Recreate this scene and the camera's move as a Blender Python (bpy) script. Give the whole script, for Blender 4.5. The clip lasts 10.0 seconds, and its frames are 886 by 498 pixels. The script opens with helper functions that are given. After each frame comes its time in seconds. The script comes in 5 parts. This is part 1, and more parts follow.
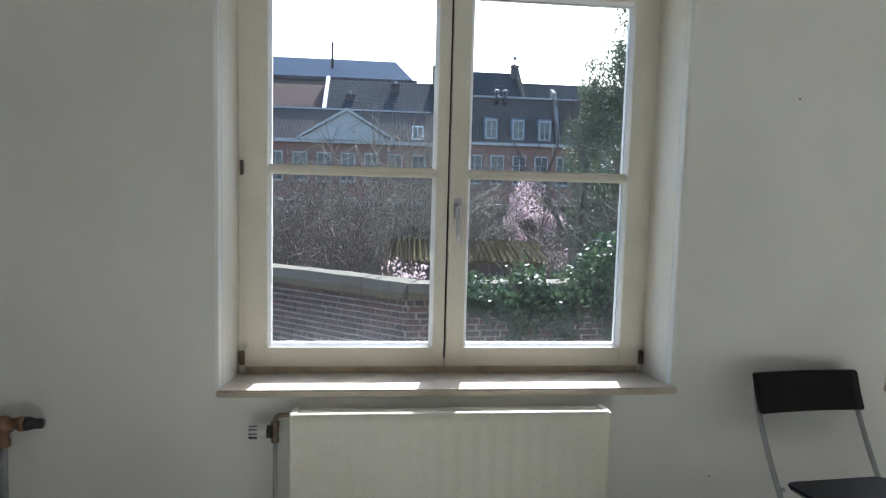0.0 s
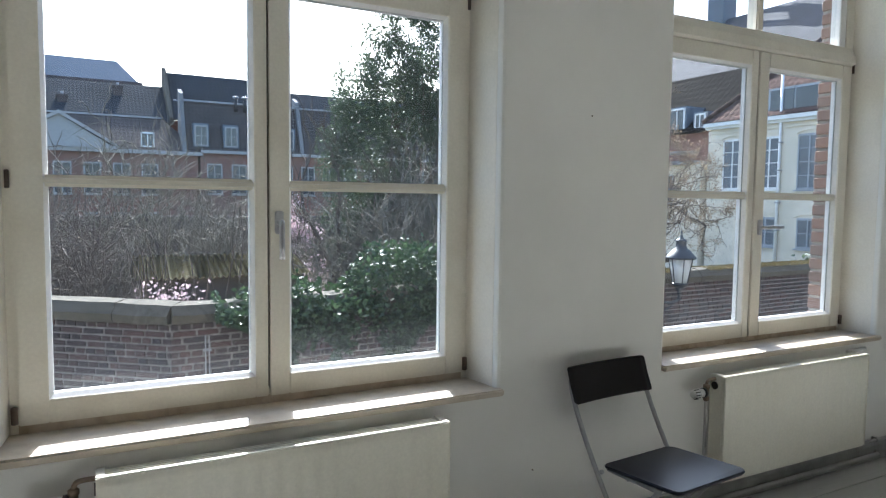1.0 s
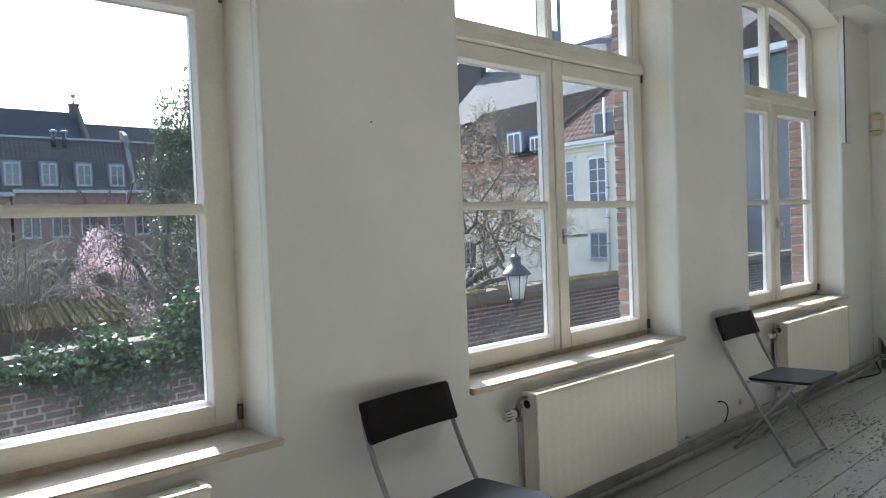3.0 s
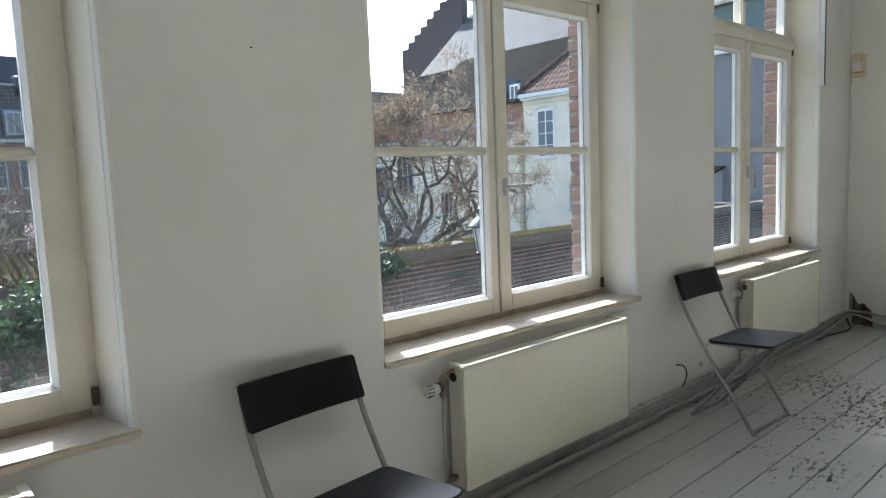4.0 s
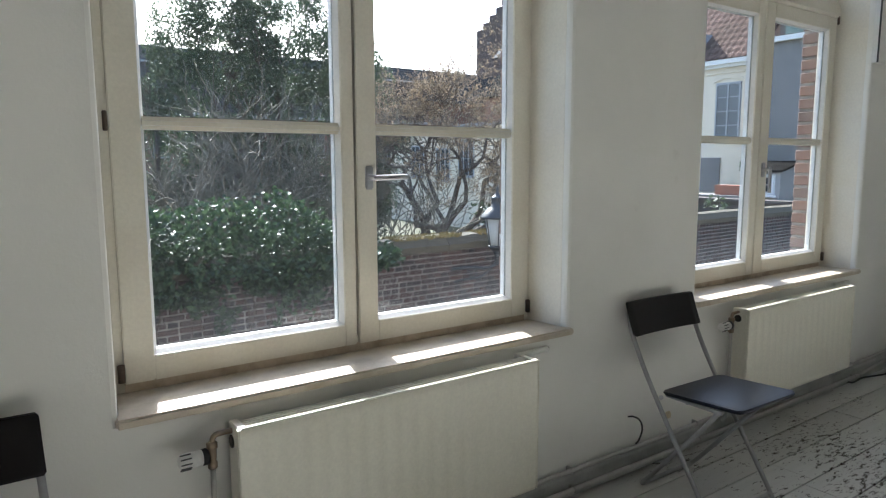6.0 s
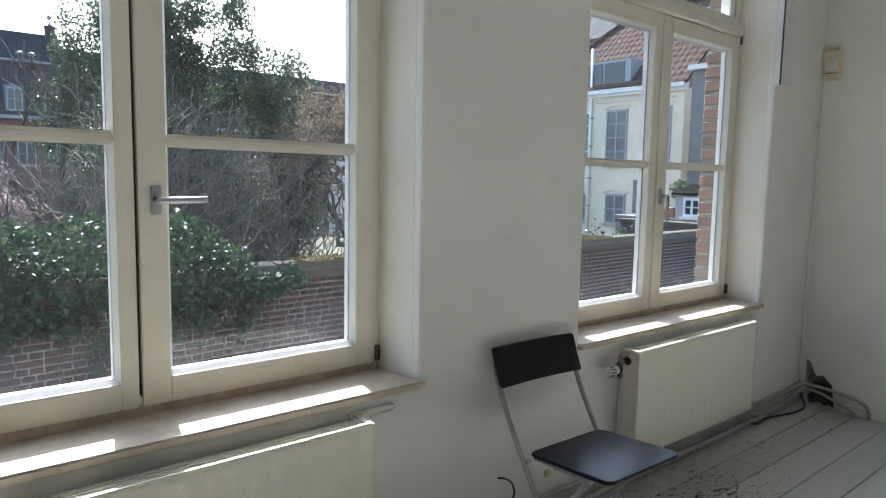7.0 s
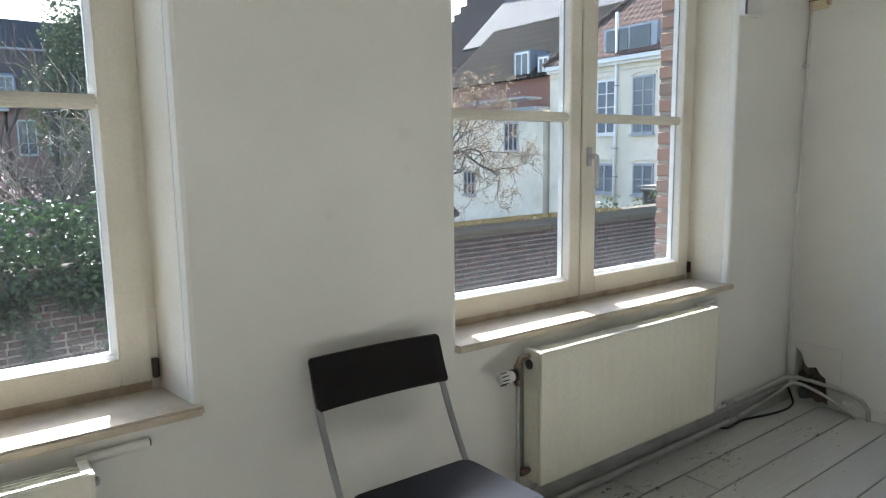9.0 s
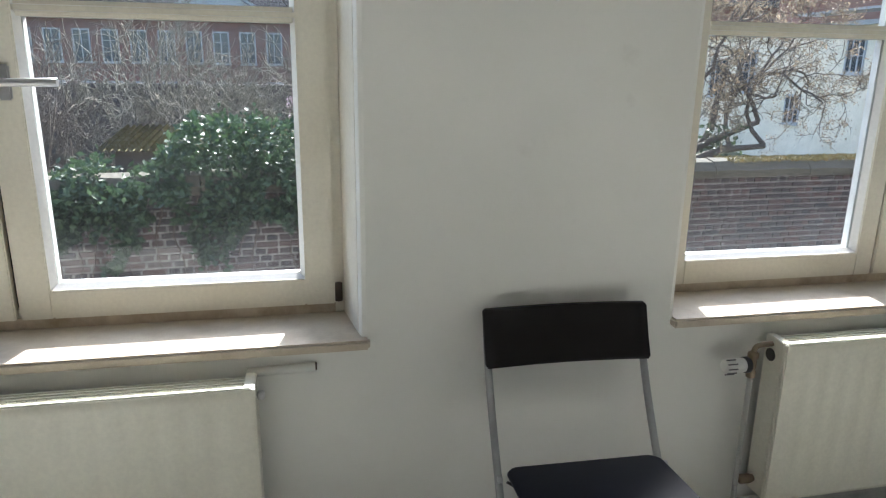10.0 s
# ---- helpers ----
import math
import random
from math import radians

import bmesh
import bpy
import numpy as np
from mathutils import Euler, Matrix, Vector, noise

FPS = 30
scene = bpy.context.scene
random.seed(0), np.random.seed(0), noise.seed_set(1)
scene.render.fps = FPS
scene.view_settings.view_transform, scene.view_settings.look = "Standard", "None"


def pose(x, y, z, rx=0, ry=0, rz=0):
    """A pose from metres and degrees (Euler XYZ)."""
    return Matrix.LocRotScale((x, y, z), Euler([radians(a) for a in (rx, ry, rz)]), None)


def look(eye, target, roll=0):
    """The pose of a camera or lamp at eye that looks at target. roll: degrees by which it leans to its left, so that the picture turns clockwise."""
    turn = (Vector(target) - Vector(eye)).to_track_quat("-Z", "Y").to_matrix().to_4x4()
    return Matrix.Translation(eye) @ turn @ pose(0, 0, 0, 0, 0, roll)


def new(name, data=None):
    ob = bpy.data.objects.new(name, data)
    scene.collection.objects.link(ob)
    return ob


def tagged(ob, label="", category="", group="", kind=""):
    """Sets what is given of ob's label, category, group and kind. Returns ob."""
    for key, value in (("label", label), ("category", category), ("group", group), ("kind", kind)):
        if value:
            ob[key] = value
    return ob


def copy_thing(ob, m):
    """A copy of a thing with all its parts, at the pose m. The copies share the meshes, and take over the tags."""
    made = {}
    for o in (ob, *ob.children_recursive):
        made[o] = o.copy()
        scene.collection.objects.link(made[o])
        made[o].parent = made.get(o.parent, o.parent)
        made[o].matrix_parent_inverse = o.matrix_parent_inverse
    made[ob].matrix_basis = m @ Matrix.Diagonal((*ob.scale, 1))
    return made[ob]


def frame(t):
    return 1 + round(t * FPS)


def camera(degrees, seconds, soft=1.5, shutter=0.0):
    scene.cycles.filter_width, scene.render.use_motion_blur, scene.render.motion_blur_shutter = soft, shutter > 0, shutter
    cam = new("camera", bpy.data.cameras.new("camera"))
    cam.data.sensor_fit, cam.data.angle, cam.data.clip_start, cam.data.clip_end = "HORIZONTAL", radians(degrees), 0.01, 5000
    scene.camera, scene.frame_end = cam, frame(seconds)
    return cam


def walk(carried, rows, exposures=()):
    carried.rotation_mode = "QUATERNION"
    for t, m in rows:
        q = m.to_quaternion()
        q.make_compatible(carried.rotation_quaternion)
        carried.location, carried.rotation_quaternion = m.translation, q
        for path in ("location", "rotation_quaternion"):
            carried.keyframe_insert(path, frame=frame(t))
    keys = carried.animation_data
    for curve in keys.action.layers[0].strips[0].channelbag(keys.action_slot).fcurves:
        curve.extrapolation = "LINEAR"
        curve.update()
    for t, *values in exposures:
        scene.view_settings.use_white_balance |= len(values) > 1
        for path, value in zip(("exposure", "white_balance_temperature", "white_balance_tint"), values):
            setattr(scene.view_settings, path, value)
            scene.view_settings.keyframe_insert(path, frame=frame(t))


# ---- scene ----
cam = camera(67.0, 10.0, 1.2)
PATH = [
    (0, (0.123, 0.039, 1.424), (0.339, 2.018, 1.239), 1.5),
    (0.5, (-0.063, 0.183, 1.503), (0.620, 2.049, 1.278), -0.3),
    (1, (-0.133, 0.226, 1.425), (0.799, 1.990, 1.283), 0.7),
    (1.5, (-0.113, 0.192, 1.451), (1.015, 1.842, 1.375), 3.0),
    (2, (-0.023, 0.218, 1.416), (1.187, 1.805, 1.278), 1.7),
    (2.2, (0.024, 0.231, 1.407), (1.255, 1.800, 1.258), -2.2),
    (3.3, (0.386, 0.363, 1.377), (1.681, 1.886, 1.319), -2.0),
    (3.5, (0.474, 0.392, 1.377), (1.733, 1.945, 1.315), -1.2),
    (4, (0.713, 0.441, 1.364), (2.028, 1.934, 1.151), -2.3),
    (4.5, (0.964, 0.438, 1.376), (2.141, 2.037, 1.132), 1.2),
    (5, (1.247, 0.490, 1.361), (2.412, 2.092, 1.085), 1.6),
    (5.2, (1.356, 0.547, 1.340), (2.528, 2.152, 1.116), 2.0),
    (6.3, (2.007, 0.525, 1.368), (3.159, 2.135, 1.084), -1.0),
    (6.5, (2.110, 0.533, 1.365), (3.297, 2.113, 1.053), -0.5),
    (7, (2.378, 0.637, 1.382), (3.659, 2.158, 1.174), 1.1),
    (7.5, (2.619, 0.654, 1.365), (3.873, 2.197, 1.148), -0.4),
    (8, (2.862, 0.581, 1.370), (3.996, 2.210, 1.127), -0.7),
    (8.5, (3.044, 0.614, 1.348), (4.203, 2.211, 1.021), -0.7),
    (9, (3.267, 0.677, 1.327), (4.454, 2.263, 1.051), -0.8),
    (9.5, (3.419, 0.764, 1.309), (4.344, 2.497, 0.934), 1.4),
    (10, (3.606, 0.814, 1.347), (4.008, 2.705, 0.834), 0.8),
]
walk(cam, [(t, look(eye, target, roll)) for t, eye, target, roll in PATH], [(0.0, 2.07, 5660, 10), (1.5, 2.07, 5660, 10), (2.2, 2.14, 5720, 10), (3.5, 2.2, 5800, 9.5), (4.5, 2.2, 5830, 9.5), (5.2, 2.15, 5840, 9.5), (6.3, 2.07, 5810, 10), (7.0, 2.1, 5800, 10), (9.0, 2.42, 5880, 10), (10.0, 2.36, 5830, 9.5)])

# ---- world, sun, exposure ----
SUN_WAY = Vector((-0.23, -1.0, -0.776)).normalized()
sun_data = bpy.data.lights.new("sun", "SUN")
sun_data.energy, sun_data.angle, sun_data.color = 4.6, radians(0.6), (1.0, 0.95, 0.88)
sun_ob = new("sun", sun_data)
sun_ob.matrix_world = look((20, 60, 50), Vector((20, 60, 50)) + SUN_WAY)
world = bpy.data.worlds.new("sky")
scene.world = world
world.use_nodes = True
wn = world.node_tree.nodes
sky = wn.new("ShaderNodeTexSky")
sky.sky_type, sky.sun_disc = "NISHITA", False
sky.sun_elevation = math.asin(-SUN_WAY.z)
sky.sun_rotation = math.atan2(-SUN_WAY.x, -SUN_WAY.y)
sky.air_density, sky.dust_density, sky.ozone_density = 1.0, 2.5, 1.0
wn["Background"].inputs["Strength"].default_value = 0.13
world.node_tree.links.new(sky.outputs[0], wn["Background"].inputs["Color"])


# ---- materials ----
class Nodes:
    """A small helper round one material's node tree."""

    def __init__(self, name, rough=0.6, metal=0.0, spec=0.5):
        self.mat = bpy.data.materials.new(name)
        self.mat.use_nodes = True
        self.tree = self.mat.node_tree
        self.bsdf = self.tree.nodes["Principled BSDF"]
        self.bsdf.inputs["Roughness"].default_value = rough
        self.bsdf.inputs["Metallic"].default_value = metal
        self.bsdf.inputs["Specular IOR Level"].default_value = spec
        self.coord = None

    def node(self, kind, **values):
        n = self.tree.nodes.new(kind)
        for key, value in values.items():
            n.inputs[key.replace("_", " ")].default_value = value
        return n

    def link(self, a, b):
        self.tree.links.new(a, b)

    def place(self):
        if self.coord is None:
            geo = self.tree.nodes.new("ShaderNodeNewGeometry")
            self.coord = geo.outputs["Position"]
        return self.coord

    def noise(self, scale, detail=4.0, rough=0.55, stretch=None, local=False):
        n = self.node("ShaderNodeTexNoise", Scale=scale, Detail=detail, Roughness=rough)
        src = self.place()
        if local:
            src = self.tree.nodes.new("ShaderNodeTexCoord").outputs["Object"]
        if stretch:
            m = self.tree.nodes.new("ShaderNodeMapping")
            m.inputs["Scale"].default_value = stretch
            self.link(src, m.inputs["Vector"])
            src = m.outputs["Vector"]
        self.link(src, n.inputs["Vector"])
        return n.outputs["Fac"]

    def ramp(self, fac, stops):
        n = self.tree.nodes.new("ShaderNodeValToRGB")
        cr = n.color_ramp
        while len(cr.elements) < len(stops):
            cr.elements.new(0.5)
        for e, (p, c) in zip(cr.elements, stops):
            e.position, e.color = p, (*c, 1) if len(c) == 3 else c
        self.link(fac, n.inputs["Fac"])
        return n.outputs["Color"]

    def mix(self, fac, a, b, mode="MIX"):
        n = self.tree.nodes.new("ShaderNodeMix")
        n.data_type, n.blend_type = "RGBA", mode
        for sock, v in ((n.inputs[0], fac), (n.inputs[6], a), (n.inputs[7], b)):
            if isinstance(v, (int, float)):
                sock.default_value = v
            elif isinstance(v, tuple):
                sock.default_value = (*v, 1)
            else:
                self.link(v, sock)
        return n.outputs[2]

    def color(self, c):
        if isinstance(c, tuple):
            self.bsdf.inputs["Base Color"].default_value = (*c, 1)
        else:
            self.link(c, self.bsdf.inputs["Base Color"])
        return self

    def rough(self, fac, a, b):
        n = self.node("ShaderNodeMapRange")
        n.inputs["To Min"].default_value, n.inputs["To Max"].default_value = a, b
        self.link(fac, n.inputs["Value"])
        self.link(n.outputs[0], self.bsdf.inputs["Roughness"])
        return self

    def bump(self, height, strength=0.3, distance=0.005):
        n = self.node("ShaderNodeBump", Strength=strength, Distance=distance)
        self.link(height, n.inputs["Height"])
        self.link(n.outputs[0], self.bsdf.inputs["Normal"])
        return self


def gray(v):
    return (v, v, v)


def painted(name, base, worn, rough=0.45, scale=6.0, bump=0.15, fine=90.0, dist=0.003):
    """Paint with broad stains and fine grain."""
    n = Nodes(name, rough)
    big, small = n.noise(scale, 5), n.noise(fine, 3)
    c = n.mix(n.ramp(big, [(0.42, gray(0)), (0.75, gray(1))]), base, worn)
    c = n.mix(0.12, c, n.ramp(small, [(0.3, gray(0.35)), (0.7, gray(1))]), "MULTIPLY")
    n.color(c).rough(big, rough - 0.08, rough + 0.12).bump(small, bump, dist)
    return n.mat


def plaster_material():
    n = Nodes("wall_plaster", 0.75, 0, 0.25)
    big, mid, fine = n.noise(1.3, 4), n.noise(9, 5, 0.6), n.noise(140, 3)
    c = n.mix(n.ramp(big, [(0.35, gray(0)), (0.7, gray(1))]), (0.81, 0.80, 0.745), (0.725, 0.715, 0.66))
    c = n.mix(n.ramp(mid, [(0.66, gray(0)), (0.8, gray(0.35))]), c, (0.62, 0.60, 0.54))
    n.color(c)
    h = n.mix(0.25, mid, fine)
    n.bump(h, 0.35, 0.004)
    return n.mat


def floor_material():
    """Grey-white floor paint, chipped down to dark wood in flakes that run along the boards."""
    n = Nodes("floor_paint", 0.5)
    info = n.tree.nodes.new("ShaderNodeObjectInfo")
    big = n.noise(1.1, 3)
    chips = n.noise(30, 8, 0.8, (0.5, 1.4, 1))
    grain = n.noise(30, 5, 0.6, (0.08, 1.4, 1))
    tint = n.mix(info.outputs["Random"], (0.495, 0.495, 0.47), (0.595, 0.595, 0.56))
    paint = n.mix(n.ramp(grain, [(0.35, gray(0.25)), (0.65, gray(0))]), tint, (0.40, 0.39, 0.36))
    wood = n.mix(grain, (0.022, 0.019, 0.017), (0.085, 0.066, 0.05))
    where = n.node("ShaderNodeMath")
    where.operation = "MULTIPLY_ADD"
    n.link(big, where.inputs[0])
    where.inputs[1].default_value = 0.42
    n.link(chips, where.inputs[2])
    span = n.node("ShaderNodeVectorMath")
    span.operation = "DISTANCE"
    n.link(n.place(), span.inputs[0])
    span.inputs[1].default_value = (4.75, 1.45, 0.0)
    worn = n.node("ShaderNodeMapRange")
    worn.inputs["From Min"].default_value, worn.inputs["From Max"].default_value = 0.2, 2.3
    worn.inputs["To Min"].default_value, worn.inputs["To Max"].default_value = 0.075, -0.075
    n.link(span.outputs["Value"], worn.inputs["Value"])
    total = n.node("ShaderNodeMath")
    total.operation = "ADD"
    n.link(where.outputs[0], total.inputs[0])
    n.link(worn.outputs[0], total.inputs[1])
    mask = n.ramp(total.outputs[0], [(0.832, gray(0)), (0.85, gray(1))])
    n.color(n.mix(mask, paint, wood))
    n.rough(mask, 0.42, 0.8)
    h = n.mix(mask, n.mix(0.3, gray(0.8), grain), gray(0.2))
    n.bump(h, 0.5, 0.002)
    return n.mat


def brick_material(name, a, b, c, weather, rough=0.85):
    """Bricks that differ piece by piece, with grime and lime."""
    n = Nodes(name, rough, 0, 0.2)
    info = n.tree.nodes.new("ShaderNodeObjectInfo")
    geo = n.tree.nodes.new("ShaderNodeNewGeometry")
    add = n.node("ShaderNodeMath")
    add.operation = "ADD"
    n.link(info.outputs["Random"], add.inputs[0])
    n.link(geo.outputs["Random Per Island"], add.inputs[1])
    fr = n.node("ShaderNodeMath")
    fr.operation = "FRACT"
    n.link(add.outputs[0], fr.inputs[0])
    base = n.ramp(fr.outputs[0], [(0.0, a), (0.45, b), (0.8, c), (1.0, a)])
    big, mid, fine = n.noise(0.9, 4), n.noise(22, 5), n.noise(120, 3)
    col = n.mix(n.ramp(mid, [(0.4, gray(0)), (0.75, gray(0.55))]), base, weather)
    col = n.mix(n.ramp(big, [(0.5, gray(0)), (0.75, gray(0.5))]), col, (weather[0] * 0.5, weather[1] * 0.5, weather[2] * 0.5))
    n.color(col).bump(n.mix(0.4, mid, fine), 0.7, 0.006)
    return n.mat


def stone_material(name, a, b, scale=5.0, rough=0.9):
    n = Nodes(name, rough, 0, 0.2)
    big, mid, fine = n.noise(scale * 0.3, 4), n.noise(scale * 3, 5, 0.6), n.noise(130, 3)
    c = n.mix(n.ramp(mid, [(0.35, gray(0)), (0.65, gray(1))]), a, b)
    c = n.mix(n.ramp(big, [(0.5, gray(0)), (0.8, gray(0.6))]), c, (a[0] * 0.45, a[1] * 0.48, a[2] * 0.42))
    n.color(c).bump(n.mix(0.4, mid, fine), 0.6, 0.01)
    return n.mat


def roof_material(name, a, b, step, along):
    """Tiles or slates too far off to be told apart singly; the wave gives their courses."""
    n = Nodes(name, 0.95, 0, 0.02)
    big, mid = n.noise(0.35, 4), n.noise(4, 5)
    w = n.node("ShaderNodeTexWave", Scale=1.0 / step * 0.3183, Distortion=0.6, Detail=2.0)
    w.bands_direction = along
    n.link(n.place(), w.inputs["Vector"])
    w2 = n.node("ShaderNodeTexWave", Scale=1.0 / step * 0.3183, Distortion=0.8, Detail=2.0)
    w2.bands_direction = "Z"
    n.link(n.place(), w2.inputs["Vector"])
    c = n.mix(n.ramp(mid, [(0.35, gray(0)), (0.7, gray(1))]), a, b)
    c = n.mix(n.ramp(big, [(0.45, gray(0)), (0.75, gray(0.6))]), c, (a[0] * 0.6, a[1] * 0.65, a[2] * 0.6))
    h = n.mix(0.5, w.outputs["Fac"], w2.outputs["Fac"])
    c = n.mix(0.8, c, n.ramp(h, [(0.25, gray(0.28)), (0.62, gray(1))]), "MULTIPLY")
    n.color(c).bump(h, 0.5, 0.03)
    return n.mat


def facade_brick(name, a, b, joint):
    """Brickwork seen from tens of metres."""
    n = Nodes(name, 0.9, 0, 0.15)
    br = n.node("ShaderNodeTexBrick", Scale=1.0, Mortar_Size=0.012, Brick_Width=0.22, Row_Height=0.075)
    m = n.tree.nodes.new("ShaderNodeMapping")
    m.inputs["Rotation"].default_value = (radians(90), 0, 0)
    n.link(n.place(), m.inputs["Vector"])
    n.link(m.outputs[0], br.inputs["Vector"])
    br.inputs["Color1"].default_value, br.inputs["Color2"].default_value = (*a, 1), (*b, 1)
    br.inputs["Mortar"].default_value = (*joint, 1)
    big, mid = n.noise(0.5, 4), n.noise(3.5, 5)
    c = n.mix(n.ramp(mid, [(0.45, gray(0)), (0.8, gray(0.6))]), br.outputs["Color"], (b[0] * 0.5, b[1] * 0.55, b[2] * 0.6))
    c = n.mix(n.ramp(big, [(0.45, gray(0)), (0.75, gray(0.45))]), c, joint)
    n.color(c)
    return n.mat


def leaf_material(name, a, b, rough=0.45, through_light=0.25, spec=0.5):
    n = Nodes(name, rough, 0, spec)
    geo = n.tree.nodes.new("ShaderNodeNewGeometry")
    n.color(n.mix(geo.outputs["Random Per Island"], a, b))
    tr = n.tree.nodes.new("ShaderNodeBsdfTranslucent")
    n.link(n.mix(geo.outputs["Random Per Island"], a, b), tr.inputs["Color"])
    mx = n.tree.nodes.new("ShaderNodeMixShader")
    mx.inputs[0].default_value = through_light
    n.link(n.bsdf.outputs[0], mx.inputs[1])
    n.link(tr.outputs[0], mx.inputs[2])
    n.link(mx.outputs[0], n.tree.nodes["Material Output"].inputs["Surface"])
    return n.mat


def glass_material(name="window_glass"):
    """A thin pane: mostly clear, with a faint reflection and a film of dust and painted glare haze."""
    n = Nodes(name)
    t = n.tree
    clear, gloss, dust_haze = t.nodes.new("ShaderNodeBsdfTransparent"), t.nodes.new("ShaderNodeBsdfGlossy"), t.nodes.new("ShaderNodeBsdfTranslucent")
    clear.inputs["Color"].default_value = (0.95, 0.965, 0.96, 1)
    gloss.inputs["Roughness"].default_value = 0.02
    dust_haze.inputs["Color"].default_value = (0.75, 0.8, 0.85, 1)
    m1, m2 = t.nodes.new("ShaderNodeMixShader"), t.nodes.new("ShaderNodeMixShader")
    m1.inputs[0].default_value = 0.03
    n.link(clear.outputs[0], m1.inputs[1])
    n.link(gloss.outputs[0], m1.inputs[2])
    # thin dust, strengthened to paint a veil of glare over the view
    film = n.ramp(n.noise(4, 5, 0.6), [(0.30, gray(0.0006)), (0.8, gray(0.0030))])
    height = t.nodes.new("ShaderNodeSeparateXYZ")
    n.link(n.place(), height.inputs[0])
    # more haze low on the pane, painted in place of a reflection
    low = n.node("ShaderNodeMapRange")
    low.inputs["From Min"].default_value, low.inputs["From Max"].default_value = 0.82, 0.98
    low.inputs["To Min"].default_value, low.inputs["To Max"].default_value = 5.0, 1.0
    n.link(height.outputs["Z"], low.inputs["Value"])
    haze_amount = n.node("ShaderNodeMath")
    haze_amount.operation = "MULTIPLY"
    n.link(film, haze_amount.inputs[0])
    n.link(low.outputs[0], haze_amount.inputs[1])
    n.link(haze_amount.outputs[0], m2.inputs[0])
    n.link(m1.outputs[0], m2.inputs[1])
    n.link(dust_haze.outputs[0], m2.inputs[2])
    n.link(m2.outputs[0], t.nodes["Material Output"].inputs["Surface"])
    return n.mat


M_PLASTER = plaster_material()
M_CEILING = painted("ceiling_paint", (0.8, 0.79, 0.76), (0.74, 0.73, 0.69), 0.7)
M_REVEAL = painted("cream_reveal_paint", (0.80, 0.765, 0.67), (0.73, 0.68, 0.57), 0.55, 3, 0.2)
M_CREAM = painted("cream_window_paint", (0.80, 0.765, 0.655), (0.72, 0.67, 0.55), 0.38, 4, 0.1)
M_BEAD = painted("white_glazing_bead", (0.82, 0.81, 0.77), (0.75, 0.74, 0.7), 0.35, 6, 0.08)
M_SILL = painted("sill_stone", (0.60, 0.525, 0.41), (0.46, 0.385, 0.28), 0.45, 12, 0.1, 160)
M_SHADE_STAIN = painted("shaded_stained_foot", (0.58, 0.49, 0.37), (0.36, 0.27, 0.18), 0.6, 14)
M_PUTTY = painted("white_putty", (0.74, 0.74, 0.72), (0.6, 0.59, 0.56), 0.5, 14)
M_FLOOR = floor_material()
M_GAP = painted("dark_floor_gap", (0.03, 0.027, 0.024), (0.05, 0.045, 0.04), 0.9)
M_SKIRT = painted("grey_skirting_paint", (0.42, 0.42, 0.39), (0.30, 0.29, 0.27), 0.55, 8)
M_RADIATOR = painted("radiator_enamel", (0.80, 0.775, 0.655), (0.77, 0.74, 0.61), 0.32, 3, 0.025)
M_DARKIN = painted("dark_interior", (0.05, 0.045, 0.04), (0.08, 0.07, 0.06), 0.8)
M_CAVITY = painted("brown_rubble_cavity", (0.20, 0.14, 0.10), (0.06, 0.045, 0.035), 0.9, 22)
M_COPPER = painted("tarnished_copper", (0.30, 0.17, 0.11), (0.18, 0.11, 0.08), 0.45)
M_COPPER.node_tree.nodes["Principled BSDF"].inputs["Metallic"].default_value = 0.6
M_BRASS = painted("old_brass", (0.27, 0.21, 0.15), (0.17, 0.12, 0.085), 0.4)
M_BRASS.node_tree.nodes["Principled BSDF"].inputs["Metallic"].default_value = 0.7
M_STEEL = painted("brushed_steel", (0.55, 0.55, 0.56), (0.45, 0.45, 0.46), 0.35)
M_STEEL.node_tree.nodes["Principled BSDF"].inputs["Metallic"].default_value = 0.9
M_TUBE = painted("silver_tube_paint", (0.42, 0.42, 0.42), (0.33, 0.33, 0.33), 0.4)
M_TUBE.node_tree.nodes["Principled BSDF"].inputs["Metallic"].default_value = 0.5
M_PLASTIC = painted("white_plastic", (0.78, 0.77, 0.73), (0.7, 0.69, 0.64), 0.4)
M_YELLOWED = painted("yellowed_plastic", (0.72, 0.62, 0.42), (0.62, 0.52, 0.34), 0.5)
M_BLACK = painted("black_plastic", (0.02, 0.02, 0.021), (0.03, 0.03, 0.03), 0.4)
M_CHAIR = painted("black_brown_board", (0.012, 0.0105, 0.011), (0.016, 0.014, 0.0145), 0.42, 10, 0.06, 200)
seat_nodes = Nodes("black_seat_board", 0.3, 0, 0.14)
M_SEAT = seat_nodes.color(seat_nodes.mix(seat_nodes.noise(30, 3), (0.010, 0.011, 0.018), (0.014, 0.015, 0.023))).mat
for m in (M_CHAIR, M_SEAT):
    m.node_tree.nodes["Principled BSDF"].inputs["Specular IOR Level"].default_value = 0.18
M_RUST = painted("rusty_hinge", (0.12, 0.085, 0.06), (0.05, 0.04, 0.035), 0.6)
M_PIPE = painted("grey_painted_pipe", (0.48, 0.47, 0.44), (0.36, 0.35, 0.32), 0.5)
M_GLASS = glass_material()
M_GARDEN_BRICK = brick_material("garden_wall_brick", (0.05, 0.04, 0.042), (0.095, 0.052, 0.046), (0.030, 0.028, 0.032), (0.11, 0.095, 0.09))
